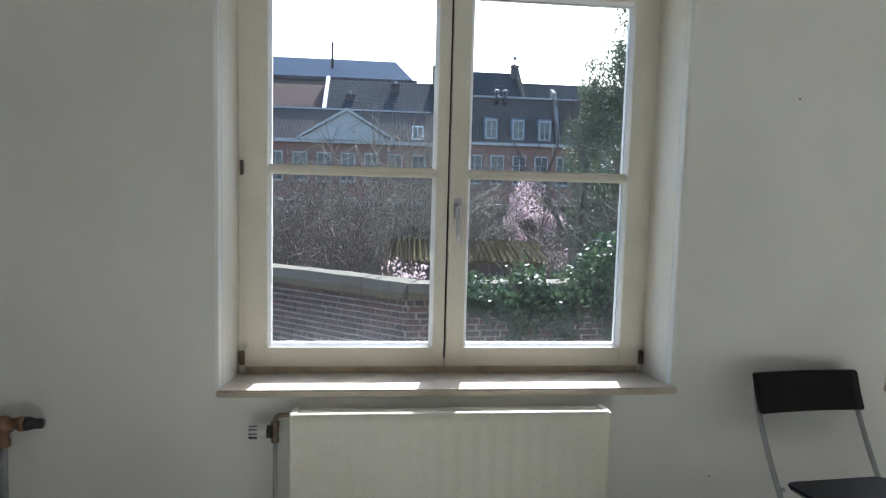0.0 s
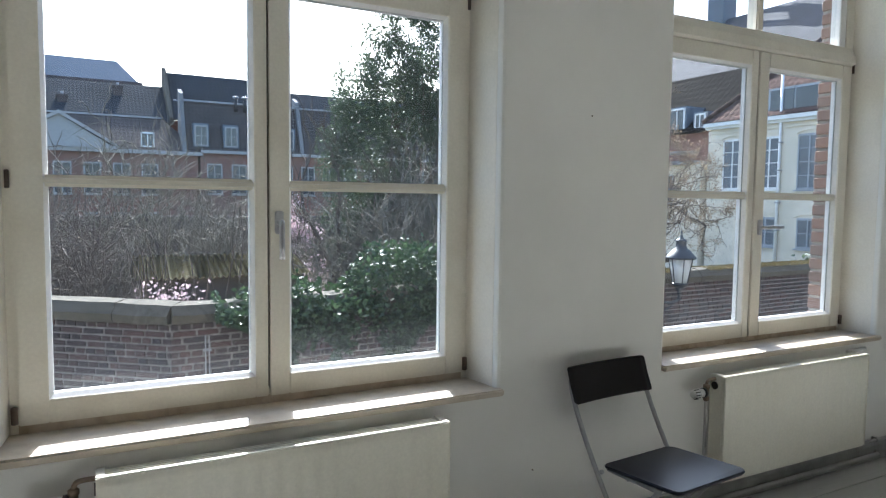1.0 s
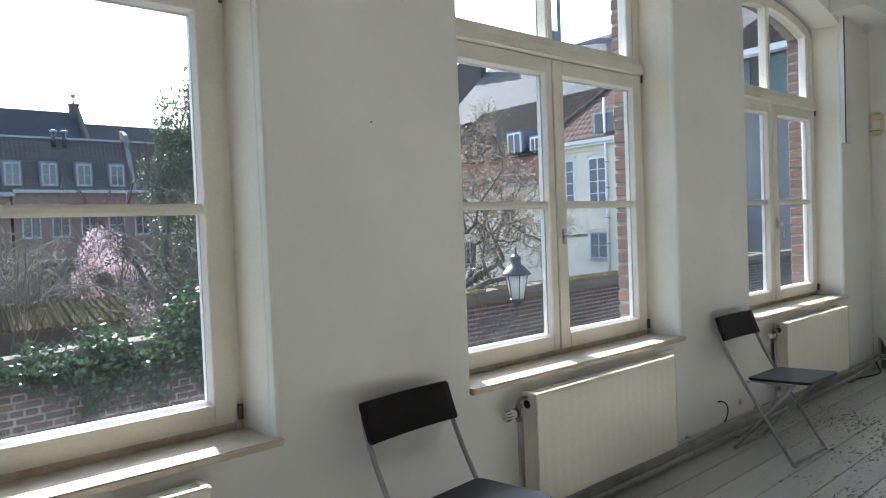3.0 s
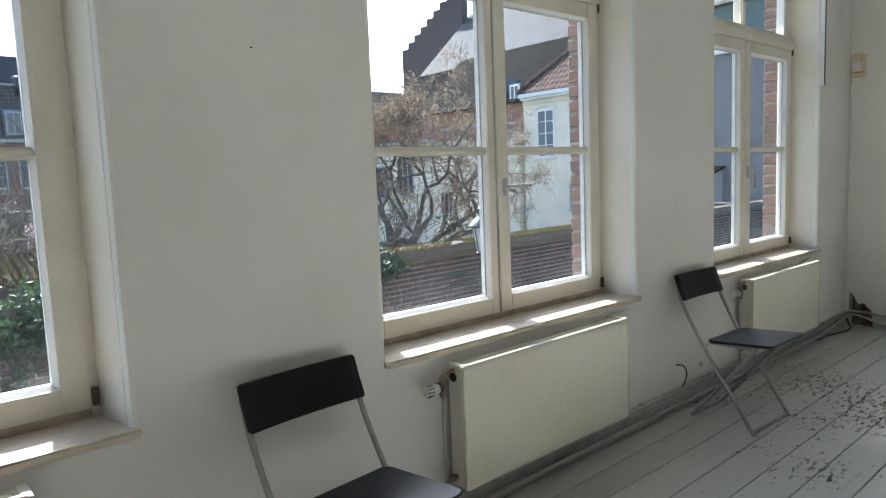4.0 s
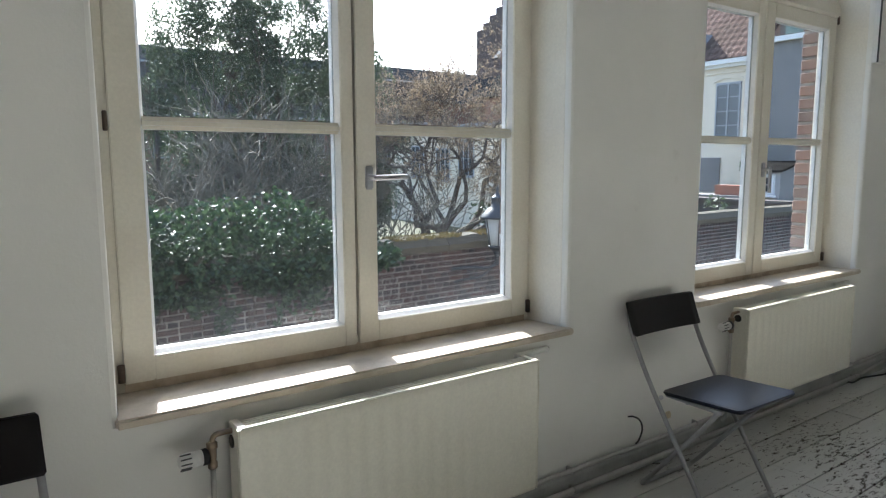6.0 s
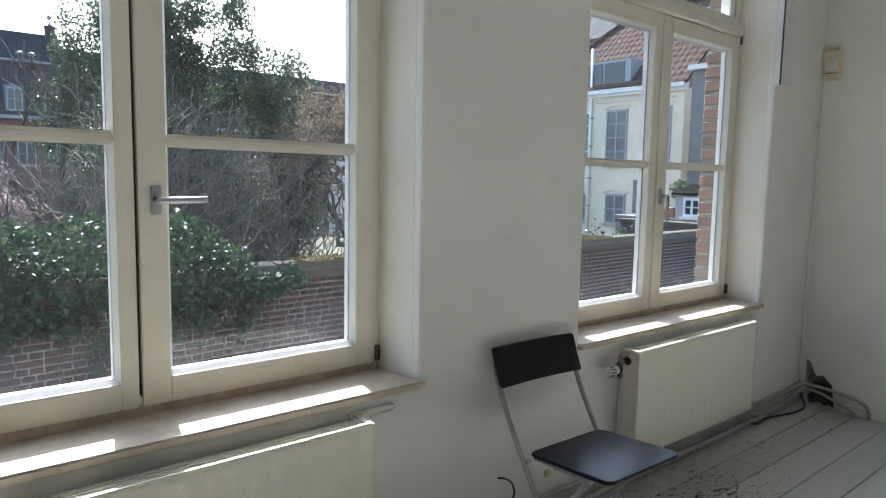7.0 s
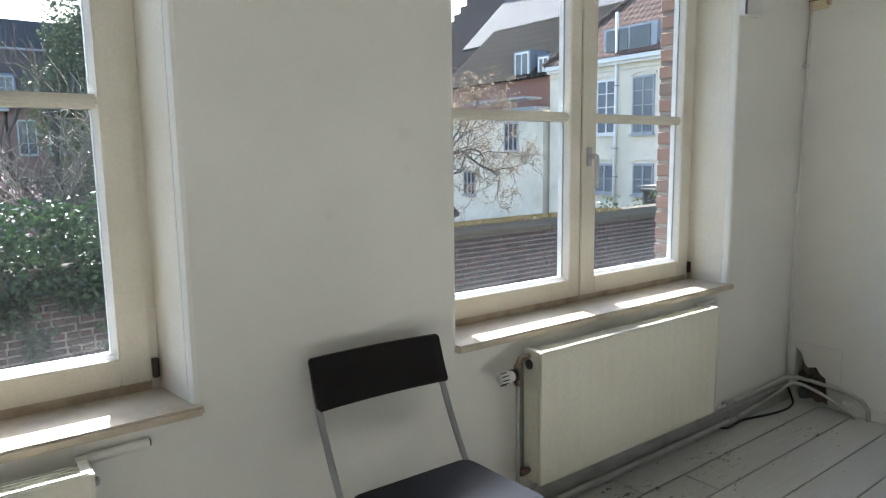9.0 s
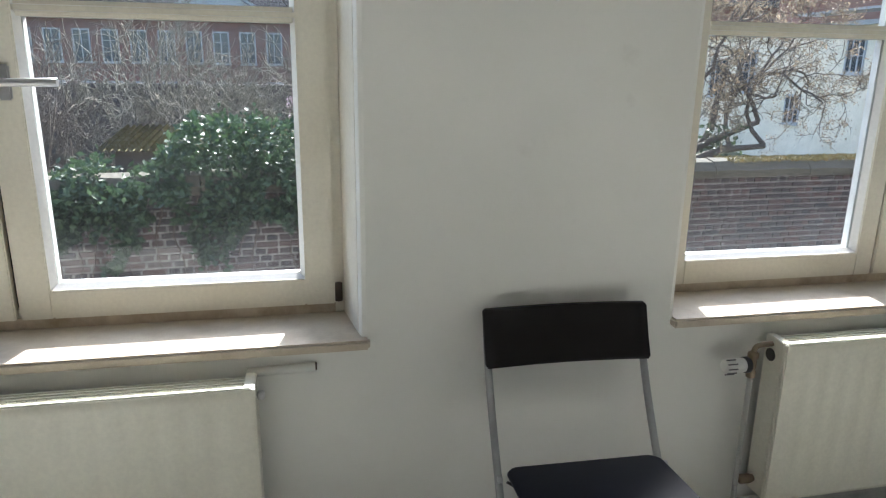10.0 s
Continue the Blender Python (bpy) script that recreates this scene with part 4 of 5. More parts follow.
def wall_run(a, b, seed, single):
    """Bricks along a line from a to b in plan; those of the stretch `single` are objects of their own."""
    rng = random.Random(seed)
    a, b = Vector((*a, 0)), Vector((*b, 0))
    long = (b - a).length
    along = (b - a).normalized()
    turn = Matrix.Rotation(math.atan2(along.y, along.x), 4, "Z")
    base = Matrix.Translation(a) @ turn
    core = part("wall_core", boxes((0, long, 0.003, 0.33, -2.62, COPE - 0.18)), M_MORTAR, gwall)
    core.matrix_world = base
    shared = {}
    verts, faces = [], []
    row, z = 0, COPE - 0.18 - 0.036
    while z > -1.75:
        x = -0.06 * (row % 2) - 0.05 * rng.random()
        while x < long - 0.03:
            w = (0.215 if row % 2 else 0.108) * rng.uniform(0.93, 1.07)
            if rng.random() < 0.08:
                w *= 0.5 if row % 2 else 2.0
            x0, x1 = max(x, 0.0), min(x + w - 0.017, long)
            if x1 - x0 > 0.03:
                proud = 0.009 * rng.random()
                world_x = (base @ Vector((x0, 0, 0))).x
                if single and single[0] < world_x < single[1] and z > -0.78 and len(shared) < 300:
                    key = (round(x1 - x0, 2), len(shared) % 3)
                    bm = boxes((0, x1 - x0, -0.004, 0.05, -0.0235, 0.0235), bevel=0.006, segments=1)
                    ob = part("brick", bm, M_GARDEN_BRICK, gwall)
                    shared[len(shared)] = ob
                    ob.matrix_world = base @ Matrix.Translation((x0, -proud, z + 0.002 * rng.random()))
                else:
                    k = len(verts)
                    for px, py, pz in ((x0, 0.03, -0.0245), (x1, 0.03, -0.0245), (x1, 0.03, 0.0245), (x0, 0.03, 0.0245), (x0 + 0.004, -0.005 - proud, -0.0215), (x1 - 0.004, -0.005 - proud, -0.0215), (x1 - 0.004, -0.005 - proud, 0.0215), (x0 + 0.004, -0.005 - proud, 0.0215)):
                        verts.append(base @ Vector((px, py, z + pz)))
                    faces += [(k + 4, k + 5, k + 6, k + 7), (k, k + 1, k + 5, k + 4), (k + 1, k + 2, k + 6, k + 5), (k + 2, k + 3, k + 7, k + 6), (k + 3, k, k + 4, k + 7)]
            x += w
        z -= 0.0645
        row += 1
    me = bpy.data.meshes.new("brickwork")
    me.from_pydata([tuple(v) for v in verts], [], faces)
    me.materials.append(M_GARDEN_BRICK)
    ob = part("brickwork", me, None, gwall)
    tagged(ob, kind="stuff")
    # coping: uneven slabs with a worn lip
    x = 0.0
    while x < long:
        w = min(0.9 + 0.5 * rng.random(), long - x)
        tip = 0.015 * rng.random()
        pts = [(-0.05, COPE - 0.18), (-0.06, COPE - 0.10), (-0.045, COPE - 0.085), (0.02, COPE - 0.02 + tip), (0.17, COPE + tip), (0.33, COPE - 0.03 + tip), (0.38, COPE - 0.09), (0.38, COPE - 0.18)]
        bm = prism(pts, "x", x + 0.004, x + w - 0.004)
        bmesh.ops.subdivide_edges(bm, edges=[e for e in bm.edges if abs(e.verts[0].co.x - e.verts[1].co.x) > 0.2], cuts=5)
        for v in bm.verts:
            v.co += 0.018 * noise.noise_vector(v.co * 3.1 + Vector((seed, 0, 0)))
        slab = part("coping", bm, M_COPING, gwall)
        slab.matrix_world = base
        x += w


wall_run((0.5, 6.75), (5.6, 7.19), 11, (2.6, 5.6))
wall_run((5.6, 7.19), (24.0, 8.0), 12, None)
wall_run((-5.5, 11.6), (0.5, 6.75), 13, None)


twin = thing("wall_pipe", (0.82, 6.75, -2.6), "pair of thin pale pipes running down the garden wall", "pipe")
for dx in (-0.016, 0.018):
    part("tube", tubes(([(0.82 + dx, 6.755, 0.14), (0.82 + dx, 6.755, -2.61)], 0.007), sides=8), M_FAR_TRIM, twin)
for z in (0.0, -0.6, -1.4, -2.2):
    part("clip", boxes((0.785, 0.857, 6.75, 6.80, z - 0.01, z + 0.01)), M_ZINC, twin)


# ---- foliage helpers ----
def leaves(name, points, size, material, parent, seed, flat=0.0, label="", lobes=4):
    """One mesh of many small bent leaves."""
    rng = random.Random(seed)
    verts, faces = [], []
    for p in points:
        p = Vector(p)
        s = size * rng.uniform(0.6, 1.35)
        way = Vector((rng.gauss(0, 1), rng.gauss(0, 1) - flat, rng.gauss(0, 1) + 0.5 * flat)).normalized()
        u = way.orthogonal().normalized()
        u = Matrix.Rotation(rng.uniform(0, 6.28), 3, way) @ u
        v = way.cross(u)
        k = len(verts)
        verts += [p - u * s * 0.5, p + v * s * 0.33 + way * s * 0.08, p + u * s * 0.55, p - v * s * 0.33 + way * s * 0.08]
        faces += [(k, k + 1, k + 2), (k, k + 2, k + 3)]
    me = bpy.data.meshes.new(name)
    me.from_pydata([tuple(v) for v in verts], [], faces)
    me.materials.append(material)
    return part(name, me, None, parent, label)


def grow(start, way, length, radius, depth, rng, runs, tips, spread=0.6, lift=0.15, wobble=0.18, split=(2, 4)):
    """A branching skeleton: runs of points with radii, and the places of the outer twigs."""
    pts, p, d = [Vector(start)], Vector(start), Vector(way).normalized()
    steps = 4
    for i in range(steps):
        d = (d + wobble * Vector((rng.gauss(0, 1), rng.gauss(0, 1), rng.gauss(0, 1))) + Vector((0, 0, lift * 0.25))).normalized()
        p = p + d * length / steps
        pts.append(p.copy())
        if depth <= 1:
            tips.append(p.copy())
    runs.append((pts, radius, radius * 0.62))
    if depth == 0:
        return
    for k in range(rng.randint(*split)):
        side = d.orthogonal().normalized()
        side = Matrix.Rotation(rng.uniform(0, 6.28), 3, d) @ side
        at = pts[rng.randint(2, steps)]
        grow(at, (d + side * rng.uniform(0.5, 1.0) * spread * 1.6 + Vector((0, 0, lift))).normalized(), length * rng.uniform(0.62, 0.82), radius * 0.58, depth - 1, rng, runs, tips, spread, lift, wobble, split)


def limbs(runs, least=0.004):
    bm = bmesh.new()
    for pts, r0, r1 in runs:
        tube(bm, pts, max(r0, least), 5 if r0 > 0.02 else 3, max(r1, least * 0.8), caps=False)
    return bm


def crown_points(blobs, count, rng, gap=0.35):
    """Places in uneven clumps: each blob is (centre, radii)."""
    out = []
    weights = [r[0] * r[1] * r[2] for _, r in blobs]
    while len(out) < count:
        (c, r), = rng.choices(blobs, weights)
        v = Vector((rng.gauss(0, 1), rng.gauss(0, 1), rng.gauss(0, 1))).normalized() * rng.random() ** 0.45
        p = Vector((c[0] + r[0] * v.x, c[1] + r[1] * v.y, c[2] + r[2] * v.z))
        if noise.noise(p * 1.7) + 0.5 * noise.noise(p * 4.3) > gap - 0.55 + rng.uniform(-0.12, 0.12):
            out.append(p)
    return out


# big evergreen in the garden
rng = random.Random(21)
tree = thing("evergreen_tree", (7.4, 16.4, -2.6), "tall dark evergreen tree with small glossy leaves", "tree")
runs, tips = [], []
grow((7.4, 16.4, -2.62), (0, 0, 1), 3.1, 0.2, 4, rng, runs, tips, 0.5, 0.35)
grow((8.9, 16.0, -2.62), (0.2, 0, 1), 2.7, 0.15, 4, rng, runs, tips, 0.5, 0.3)
grow((6.2, 16.2, -2.62), (-0.1, 0, 1), 2.7, 0.12, 4, rng, runs, tips, 0.5, 0.35)
part("trunk", limbs(runs, 0.008), M_BARK, tree)
blobs = [((5.3, 16.0, 2.5), (0.6, 0.8, 1.3)), ((5.95, 16.2, 3.7), (0.9, 0.9, 1.7)), ((6.85, 16.4, 5.2), (0.85, 0.8, 1.8)), ((8.0, 16.5, 4.2), (1.75, 1.2, 2.1)), ((9.9, 16.2, 3.3), (1.35, 1.1, 1.5)), ((10.5, 16.0, 2.0), (1.1, 1.0, 1.4))]
blobs += [((9.2, 15.8, 0.0), (1.6, 1.0, 1.5)), ((7.5, 16.7, 1.2), (1.9, 1.0, 1.5)), ((10.4, 16.0, 0.6), (0.9, 0.8, 1.2)), ((6.2, 16.9, 0.9), (1.1, 0.8, 1.7)), ((8.2, 17.0, 0.6), (1.8, 0.8, 2.1)), ((7.6, 16.4, 6.5), (0.8, 0.7, 1.2)), ((9.0, 16.5, 5.7), (0.7, 0.6, 0.9))]
leaves("crown", crown_points(blobs, 125000, rng, 0.48), 0.066, M_LEAF, tree, 4)

# pink flowering magnolia
rng = random.Random(22)
tree = thing("magnolia_tree", (4.2, 16.3, -2.6), "small magnolia tree covered in pale pink blossom", "tree")
runs, tips = [], []
grow((4.2, 16.3, -2.62), (0, 0, 1), 1.75, 0.07, 4, rng, runs, tips, 0.45, 0.4)
part("trunk", limbs(runs), M_BARK, tree)
blobs = [((4.0, 16.2, 0.85), (0.55, 0.5, 0.85)), ((4.25, 16.2, 0.2), (0.72, 0.5, 0.8)), ((3.7, 16.1, 0.5), (0.4, 0.4, 0.55)), ((4.6, 16.3, -0.5), (0.6, 0.4, 0.7)), ((4.55, 16.2, 0.7), (0.45, 0.4, 0.5))]
leaves("blossom", crown_points(blobs, 4200, rng, 0.66), 0.062, M_PINK, tree, 5, label="pale pink petals")

# bare shrubs on the other side
for x, y, hgt, seed in ((-1.2, 11.4, 1.95, 31), (-0.9, 11.0, 1.75, 32), (-2.4, 12.2, 2.0, 33), (2.2, 15.0, 2.0, 34), (-1.5, 10.2, 1.45, 35), (4.9, 11.6, 2.1, 36), (6.0, 11.3, 2.15, 37), (6.9, 11.5, 1.9, 41), (5.5, 12.0, 2.25, 45), (-0.9, 12.6, 2.1, 38), (1.9, 16.2, 2.0, 39), (2.7, 15.6, 1.75, 42), (1.4, 15.6, 2.5, 43), (0.3, 15.4, 2.5, 44)):
    rng = random.Random(seed)
    shrub = thing("bare_shrub", (x, y, -2.6), "leafless brown shrub with a tangle of thin twigs", "shrub", "bare shrubs in the garden")
    runs, tips = [], []
    for j in range(7):
        grow((x + rng.uniform(-0.2, 0.2), y + rng.uniform(-0.2, 0.2), -2.62), (rng.uniform(-0.3, 0.3), rng.uniform(-0.3, 0.3), 1), hgt, 0.034, 4, rng, runs, tips, 0.62, 0.18, 0.26, (2, 4))
    part("branches", limbs(runs, 0.0085 if x > 0 else 0.007), M_PALE_TWIG if x > 0 else M_TWIG, shrub)

# low pink sprigs behind the wall corner
rng = random.Random(23)
sprig = thing("blossom_shrub", (0.7, 7.75, -2.6), "low shrub with pale pink blossom at the wall corner", "shrub")
runs, tips = [], []
for k in range(5):
    grow((0.7 + 0.1 * k - 0.2, 7.75, -2.62), (rng.uniform(-0.1, 0.1), 0, 1), 2.0, 0.02, 2, rng, runs, tips, 0.3, 0.5, 0.1)
part("branches", limbs(runs), M_TWIG, sprig)
pts = [Vector((0.62 + rng.gauss(0, 0.17), 7.6 + rng.gauss(0, 0.12), 0.38 + abs(rng.gauss(0, 0.10)))) for _ in range(130)]
leaves("blossom", pts, 0.04, M_PINK, sprig, 24, label="pale pink petals")

# budding tree behind the wall
rng = random.Random(40)
tree = thing("budding_tree", (9.4, 11.6, -2.6), "spreading garden tree with tan buds and bare limbs", "tree")
runs, tips = [], []
part("trunk", tubes((curved([(9.5, 11.6, -2.62), (9.45, 11.6, -1.2), (9.35, 11.6, -0.3)], 5), 0.12), sides=8), M_BARK, tree)
for a in range(10):
    ang = radians(a * 137.5)
    bx, by, bz = 8.85 + 0.7 * (a % 5), 11.6 + 0.25 * (a % 3 - 1), 0.15 + 0.4 * (a % 3)
    bow = 0.35 * math.cos(ang)
    runs.append((curved([(9.4, 11.6, -0.7), (0.7 * 9.4 + 0.3 * bx + bow, by, -0.35), (0.3 * 9.4 + 0.7 * bx + bow, by, 0.3 * bz), (bx, by, bz)], 4), 0.095, 0.05))
    grow((bx, by, bz), (math.cos(ang) * 0.7 + 0.12 * (a % 5), math.sin(ang) * 0.5, 0.8 + 0.3 * (a % 3) - 0.12 * (a % 5)), 1.35, 0.045, 5, rng, runs, tips, 0.62, 0.12, 0.3, (2, 4))
part("limbs", limbs(runs, 0.005), M_BARK, tree)
pts = [p + Vector((rng.gauss(0, 0.05), rng.gauss(0, 0.05), rng.gauss(0, 0.05))) for p in tips if rng.random() < 0.85 for _ in range(3)]
rng.shuffle(pts)
leaves("buds", pts[:24000], 0.04, M_BUD, tree, 7, label="tan opening buds")
ivy_stem = [Vector((10.9 + rng.gauss(0, 0.22), 11.6 + rng.gauss(0, 0.15), rng.uniform(-0.8, 0.5))) for _ in range(500)]
tagged(leaves("ivy_on_trunk", ivy_stem, 0.09, M_LEAF, tree, 8), kind="stuff")

# low plants by the far wall
rng = random.Random(50)
for x, y in ((13.4, 9.0), (15.2, 9.2)):
    sh = thing("leafy_shrub", (x, y, -2.6), "low leafy green shrub behind the garden wall", "shrub")
    leaves("foliage", crown_points([((x, y, -0.2), (0.9, 0.4, 0.85)), ((x, y, -1.6), (0.7, 0.4, 1.0))], 900, rng), 0.1, M_LEAF, sh, int(x))
    runs, tips = [], []
    grow((x, y, -2.62), (0, 0, 1), 1.0, 0.03, 3, rng, runs, tips)
    part("stems", limbs(runs), M_TWIG, sh)

# ivy over the garden wall
rng = random.Random(60)
ivy = thing("ivy", (3.4, 7.1, -2.0), "dense glossy ivy hanging over the garden wall", "ivy", kind="stuff")


def wall_y(x):
    return 6.75 + (x - 0.5) * 0.0863


pts = []
while len(pts) < 18000:
    x = rng.uniform(0.9, 5.75)
    mound = 0.42 + 0.5 * max(0.0, min(1.0, (x - 2.1) / 0.6)) * max(0.0, min(1.0, (5.3 - x) / 0.5)) + 0.26 * noise.noise((x * 1.9, 0, 0)) + 0.2 * noise.noise((x * 5.1, 3, 0)) + rng.gauss(0, 0.05)
    hang = 0.3 + 0.6 * max(0.0, noise.noise((x * 2.3, 7, 0)) + 0.25) + 0.3 * max(0, noise.noise((x * 6.5, 9, 0)))
    hang *= min(1.0, (x - 0.8) / 0.9) * min(1.0, max(0.05, (5.9 - x) / 0.8))
    z = rng.uniform(COPE - 0.1 - hang, mound)
    if z > COPE - 0.05:
        y = wall_y(x) + rng.uniform(-0.22, 0.5)
    else:
        y = wall_y(x) - 0.05 - abs(rng.gauss(0, 0.08)) * (1 + max(0, z + 0.3))
    if noise.noise((x * 3.1, y * 3, z * 3.3)) > -0.3 + 0.36 * (z < 0.05):
        pts.append((x, y, z))
for x0, zz in ((1.55, -0.35), (1.9, -0.1), (2.9, -0.75), (4.4, -0.3), (5.2, -0.35)):
    for k in range(60):
        t = k / 60
        pts.append((x0 + 0.06 * math.sin(5 * t) + rng.gauss(0, 0.02), wall_y(x0) - 0.06 - abs(rng.gauss(0, 0.02)), 0.2 + (zz - 0.2) * t))
leaves("ivy_leaves", pts, 0.062, M_IVY, ivy, 9, 0.8)
runs = []
for k in range(26):
    x = 1.2 + 4.3 * k / 25 + rng.uniform(-0.1, 0.1)
    runs.append(([Vector((x + 0.05 * math.sin(j * 1.7 + k), wall_y(x) - 0.03 - 0.01 * (j % 2), 0.35 - 0.22 * j)) for j in range(6)], 0.012, 0.004))
part("ivy_stems", limbs(runs), M_BARK, ivy)
moss = [(x, 7.19 + (x - 5.6) * 0.044 + rng.uniform(-0.02, 0.3), COPE - 0.01 + 0.02 * rng.random()) for x in [rng.uniform(5.7, 12) for _ in range(4500)] if noise.noise((x * 2.2, 1, 4)) > -0.1]
pad = thing("moss_patches", (8, 7.6, COPE), "dry moss and litter lying on the wall coping", "moss", kind="stuff")
leaves("litter", moss, 0.045, M_LITTER, pad, 10, -2)

# corrugated shed roof
shed = thing("garden_shed", (1.9, 12.9, -2.6), "small shed with a mossy corrugated sheet roof", "shed")
bm = bmesh.new()
cols = [(0.55 + i * 0.0275, 0.03 * math.sin(i * math.pi / 2 + 0.5)) for i in range(112)]
lo = [bm.verts.new((x - 0.1, 12.25, 0.07 + h)) for x, h in cols]
hi = [bm.verts.new((x, 13.9, 0.33 + h)) for x, h in cols]
for i in range(len(cols) - 1):
    bm.faces.new((lo[i], lo[i + 1], hi[i + 1], hi[i])).smooth = True
bmesh.ops.solidify(bm, geom=bm.faces[:], thickness=0.008)
part("roof_sheet", bm, M_MOSS, shed, "mossy yellow-grey corrugated sheet")
part("shed_walls", boxes((0.65, 3.4, 12.45, 13.8, -2.62, 0.03)), M_DARK_BRICK, shed)

# dark wall further back
tagged(part("back_garden_wall", boxes((-14, 12, 18.8, 19.2, -2.62, 0.88), (-14, 12, 18.75, 19.25, 0.88, 0.96)), M_DARK_BRICK), "long dark brick wall at the back of the gardens", "wall", "", "structure")

# lantern on the garden wall
L = Vector((7.25, 7.0, 0.04))
lan = thing("wall_lantern", (6.63, 7.27, 0), "old iron street lantern on a scrolled wall bracket, unlit", "lantern")


def frustum(r0, z0, r1, z1, sides=6, thick=None):
    return lathe([(r0, z0), (r1, z1)], L, "z", sides)


part("glass_body", frustum(0.10, 0.27, 0.165, 0.62), M_LANTERN, lan, "clear tapered lantern glass")
for k in range(6):
    a = 2 * math.pi * k / 6
    part("rib", tubes(([L + Vector((0.102 * math.cos(a), 0.102 * math.sin(a), 0.265)), L + Vector((0.168 * math.cos(a), 0.168 * math.sin(a), 0.625))], 0.008), sides=6), M_IRON, lan)
part("hood", lathe([(0.10, 0.605), (0.215, 0.62), (0.205, 0.645), (0.12, 0.74), (0.075, 0.775), (0.07, 0.85), (0.085, 0.87), (0.06, 0.89), (0.03, 0.91), (0.012, 0.96), (0.018, 0.985), (0.004, 1.02)], L, "z", 16), M_IRON, lan, "grey-black domed hood with a finial")
part("base_ring", lathe([(0.05, 0.20), (0.09, 0.235), (0.115, 0.255), (0.105, 0.275), (0.03, 0.28)], L, "z", 16), M_IRON, lan)
part("stem", lathe([(0.02, 0.02), (0.03, 0.05), (0.018, 0.10), (0.03, 0.16), (0.05, 0.205)], L, "z", 12), M_IRON, lan)
arm = part("bracket_arm", tubes((curved([L + Vector((0, 0, 0.04)), L + Vector((-0.12, 0.03, -0.01)), L + Vector((-0.35, 0.14, 0.0)), L + Vector((-0.62, 0.30, -0.02))], 6), 0.022), (curved([L + Vector((-0.05, 0.02, 0.0)), L + Vector((-0.2, 0.08, -0.12)), L + Vector((-0.42, 0.2, -0.16)), L + Vector((-0.6, 0.29, -0.22))], 6), 0.015), sides=8), M_IRON, lan)
part("scroll", tubes((curved([L + Vector((-0.28 - 0.09 * math.cos(t * 1.1) * (1 - t / 9), 0.14, -0.08 + 0.09 * math.sin(t * 1.1) * (1 - t / 9))) for t in range(8)], 4), 0.01), sides=6), M_IRON, lan)


# ---- houses ----
def house_window(parent, axis, at, u, z0, z1, w, cols=2, rows=3, trim=None, out=-1, sill=True, glass=None):
    """A window in a wall that lies across `axis` at `at`; u: its middle along the wall; out: the side that it faces."""
    trim = trim or M_WHITE_TRIM

    def b(u0, u1, d0, d1, za, zb):
        d0, d1 = sorted((at + out * d0, at + out * d1))
        return (d0, d1, u0, u1, za, zb) if axis == "x" else (u0, u1, d0, d1, za, zb)

    win = part("window", boxes(b(u - w / 2 - 0.03, u + w / 2 + 0.03, -0.05, 0.004, z0 - 0.02, z1 + 0.03)), trim, parent)
    part("pane", boxes(b(u - w / 2 + 0.05, u + w / 2 - 0.05, 0.006, 0.014, z0 + 0.06, z1 - 0.06)), glass or M_PANE, win)
    bars = [b(u - w / 2, u - w / 2 + 0.06, 0.004, 0.05, z0, z1), b(u + w / 2 - 0.06, u + w / 2, 0.004, 0.05, z0, z1), b(u - w / 2, u + w / 2, 0.005, 0.051, z0, z0 + 0.07), b(u - w / 2, u + w / 2, 0.005, 0.051, z1 - 0.07, z1)]
    for i in range(1, cols):
        x = u - w / 2 + w * i / cols
        bars.append(b(x - 0.03, x + 0.03, 0.006, 0.048, z0 + 0.02, z1 - 0.02))
    for i in range(1, rows):
        z = z0 + (z1 - z0) * i / rows
        bars.append(b(u - w / 2 + 0.02, u + w / 2 - 0.02, 0.007, 0.044, z - 0.018, z + 0.018))
    part("window_frame", boxes(*bars), trim, win)
    if sill:
        part("sill", boxes(b(u - w / 2 - 0.08, u + w / 2 + 0.08, 0.0, 0.12, z0 - 0.09, z0 - 0.02)), trim, win)
    return win


def slab(points, thick, material, name, parent, label=""):
    """A roof plane from its corner points, with thickness."""
    bm = bmesh.new()
    bm.faces.new([bm.verts.new(p) for p in points])
    bmesh.ops.recalc_face_normals(bm, faces=bm.faces[:])
    if bm.faces[:][0].normal.z < 0:
        bmesh.ops.reverse_faces(bm, faces=bm.faces[:])
    bmesh.ops.solidify(bm, geom=bm.faces[:], thickness=thick)
    return part(name, bm, material, parent, label)


def stand(ob, shift, size=1.0):
    """Sizes a finished house about the origin and sets it where it stands."""
    ob.matrix_world = Matrix.Translation(shift) @ Matrix.Scale(size, 4) @ ob.matrix_world


# white house
WX = 25.2
white = thing("white_house", (29, 18, -2.6), "white-rendered house with blue-grey windows and a red pantile roof", "house", "houses round the gardens")
part("wall", boxes((WX, 34, 13.6, 21.9, -2.9, 5.0)), M_RENDER, white)
part("gutter", boxes((WX - 0.28, WX + 0.1, 13.5, 22.02, 5.0, 5.2), (WX - 0.16, WX + 0.05, 13.5, 21.98, 4.88, 5.0)), M_WHITE_TRIM, white, "white eaves gutter board")
slab([(WX - 0.3, 13.4, 5.2), (WX - 0.3, 22.05, 5.2), (29.2, 18.6, 9.3), (29.2, 13.4, 9.3)], 0.12, M_RED_TILE, "roof", white, "weathered red pantile roof")
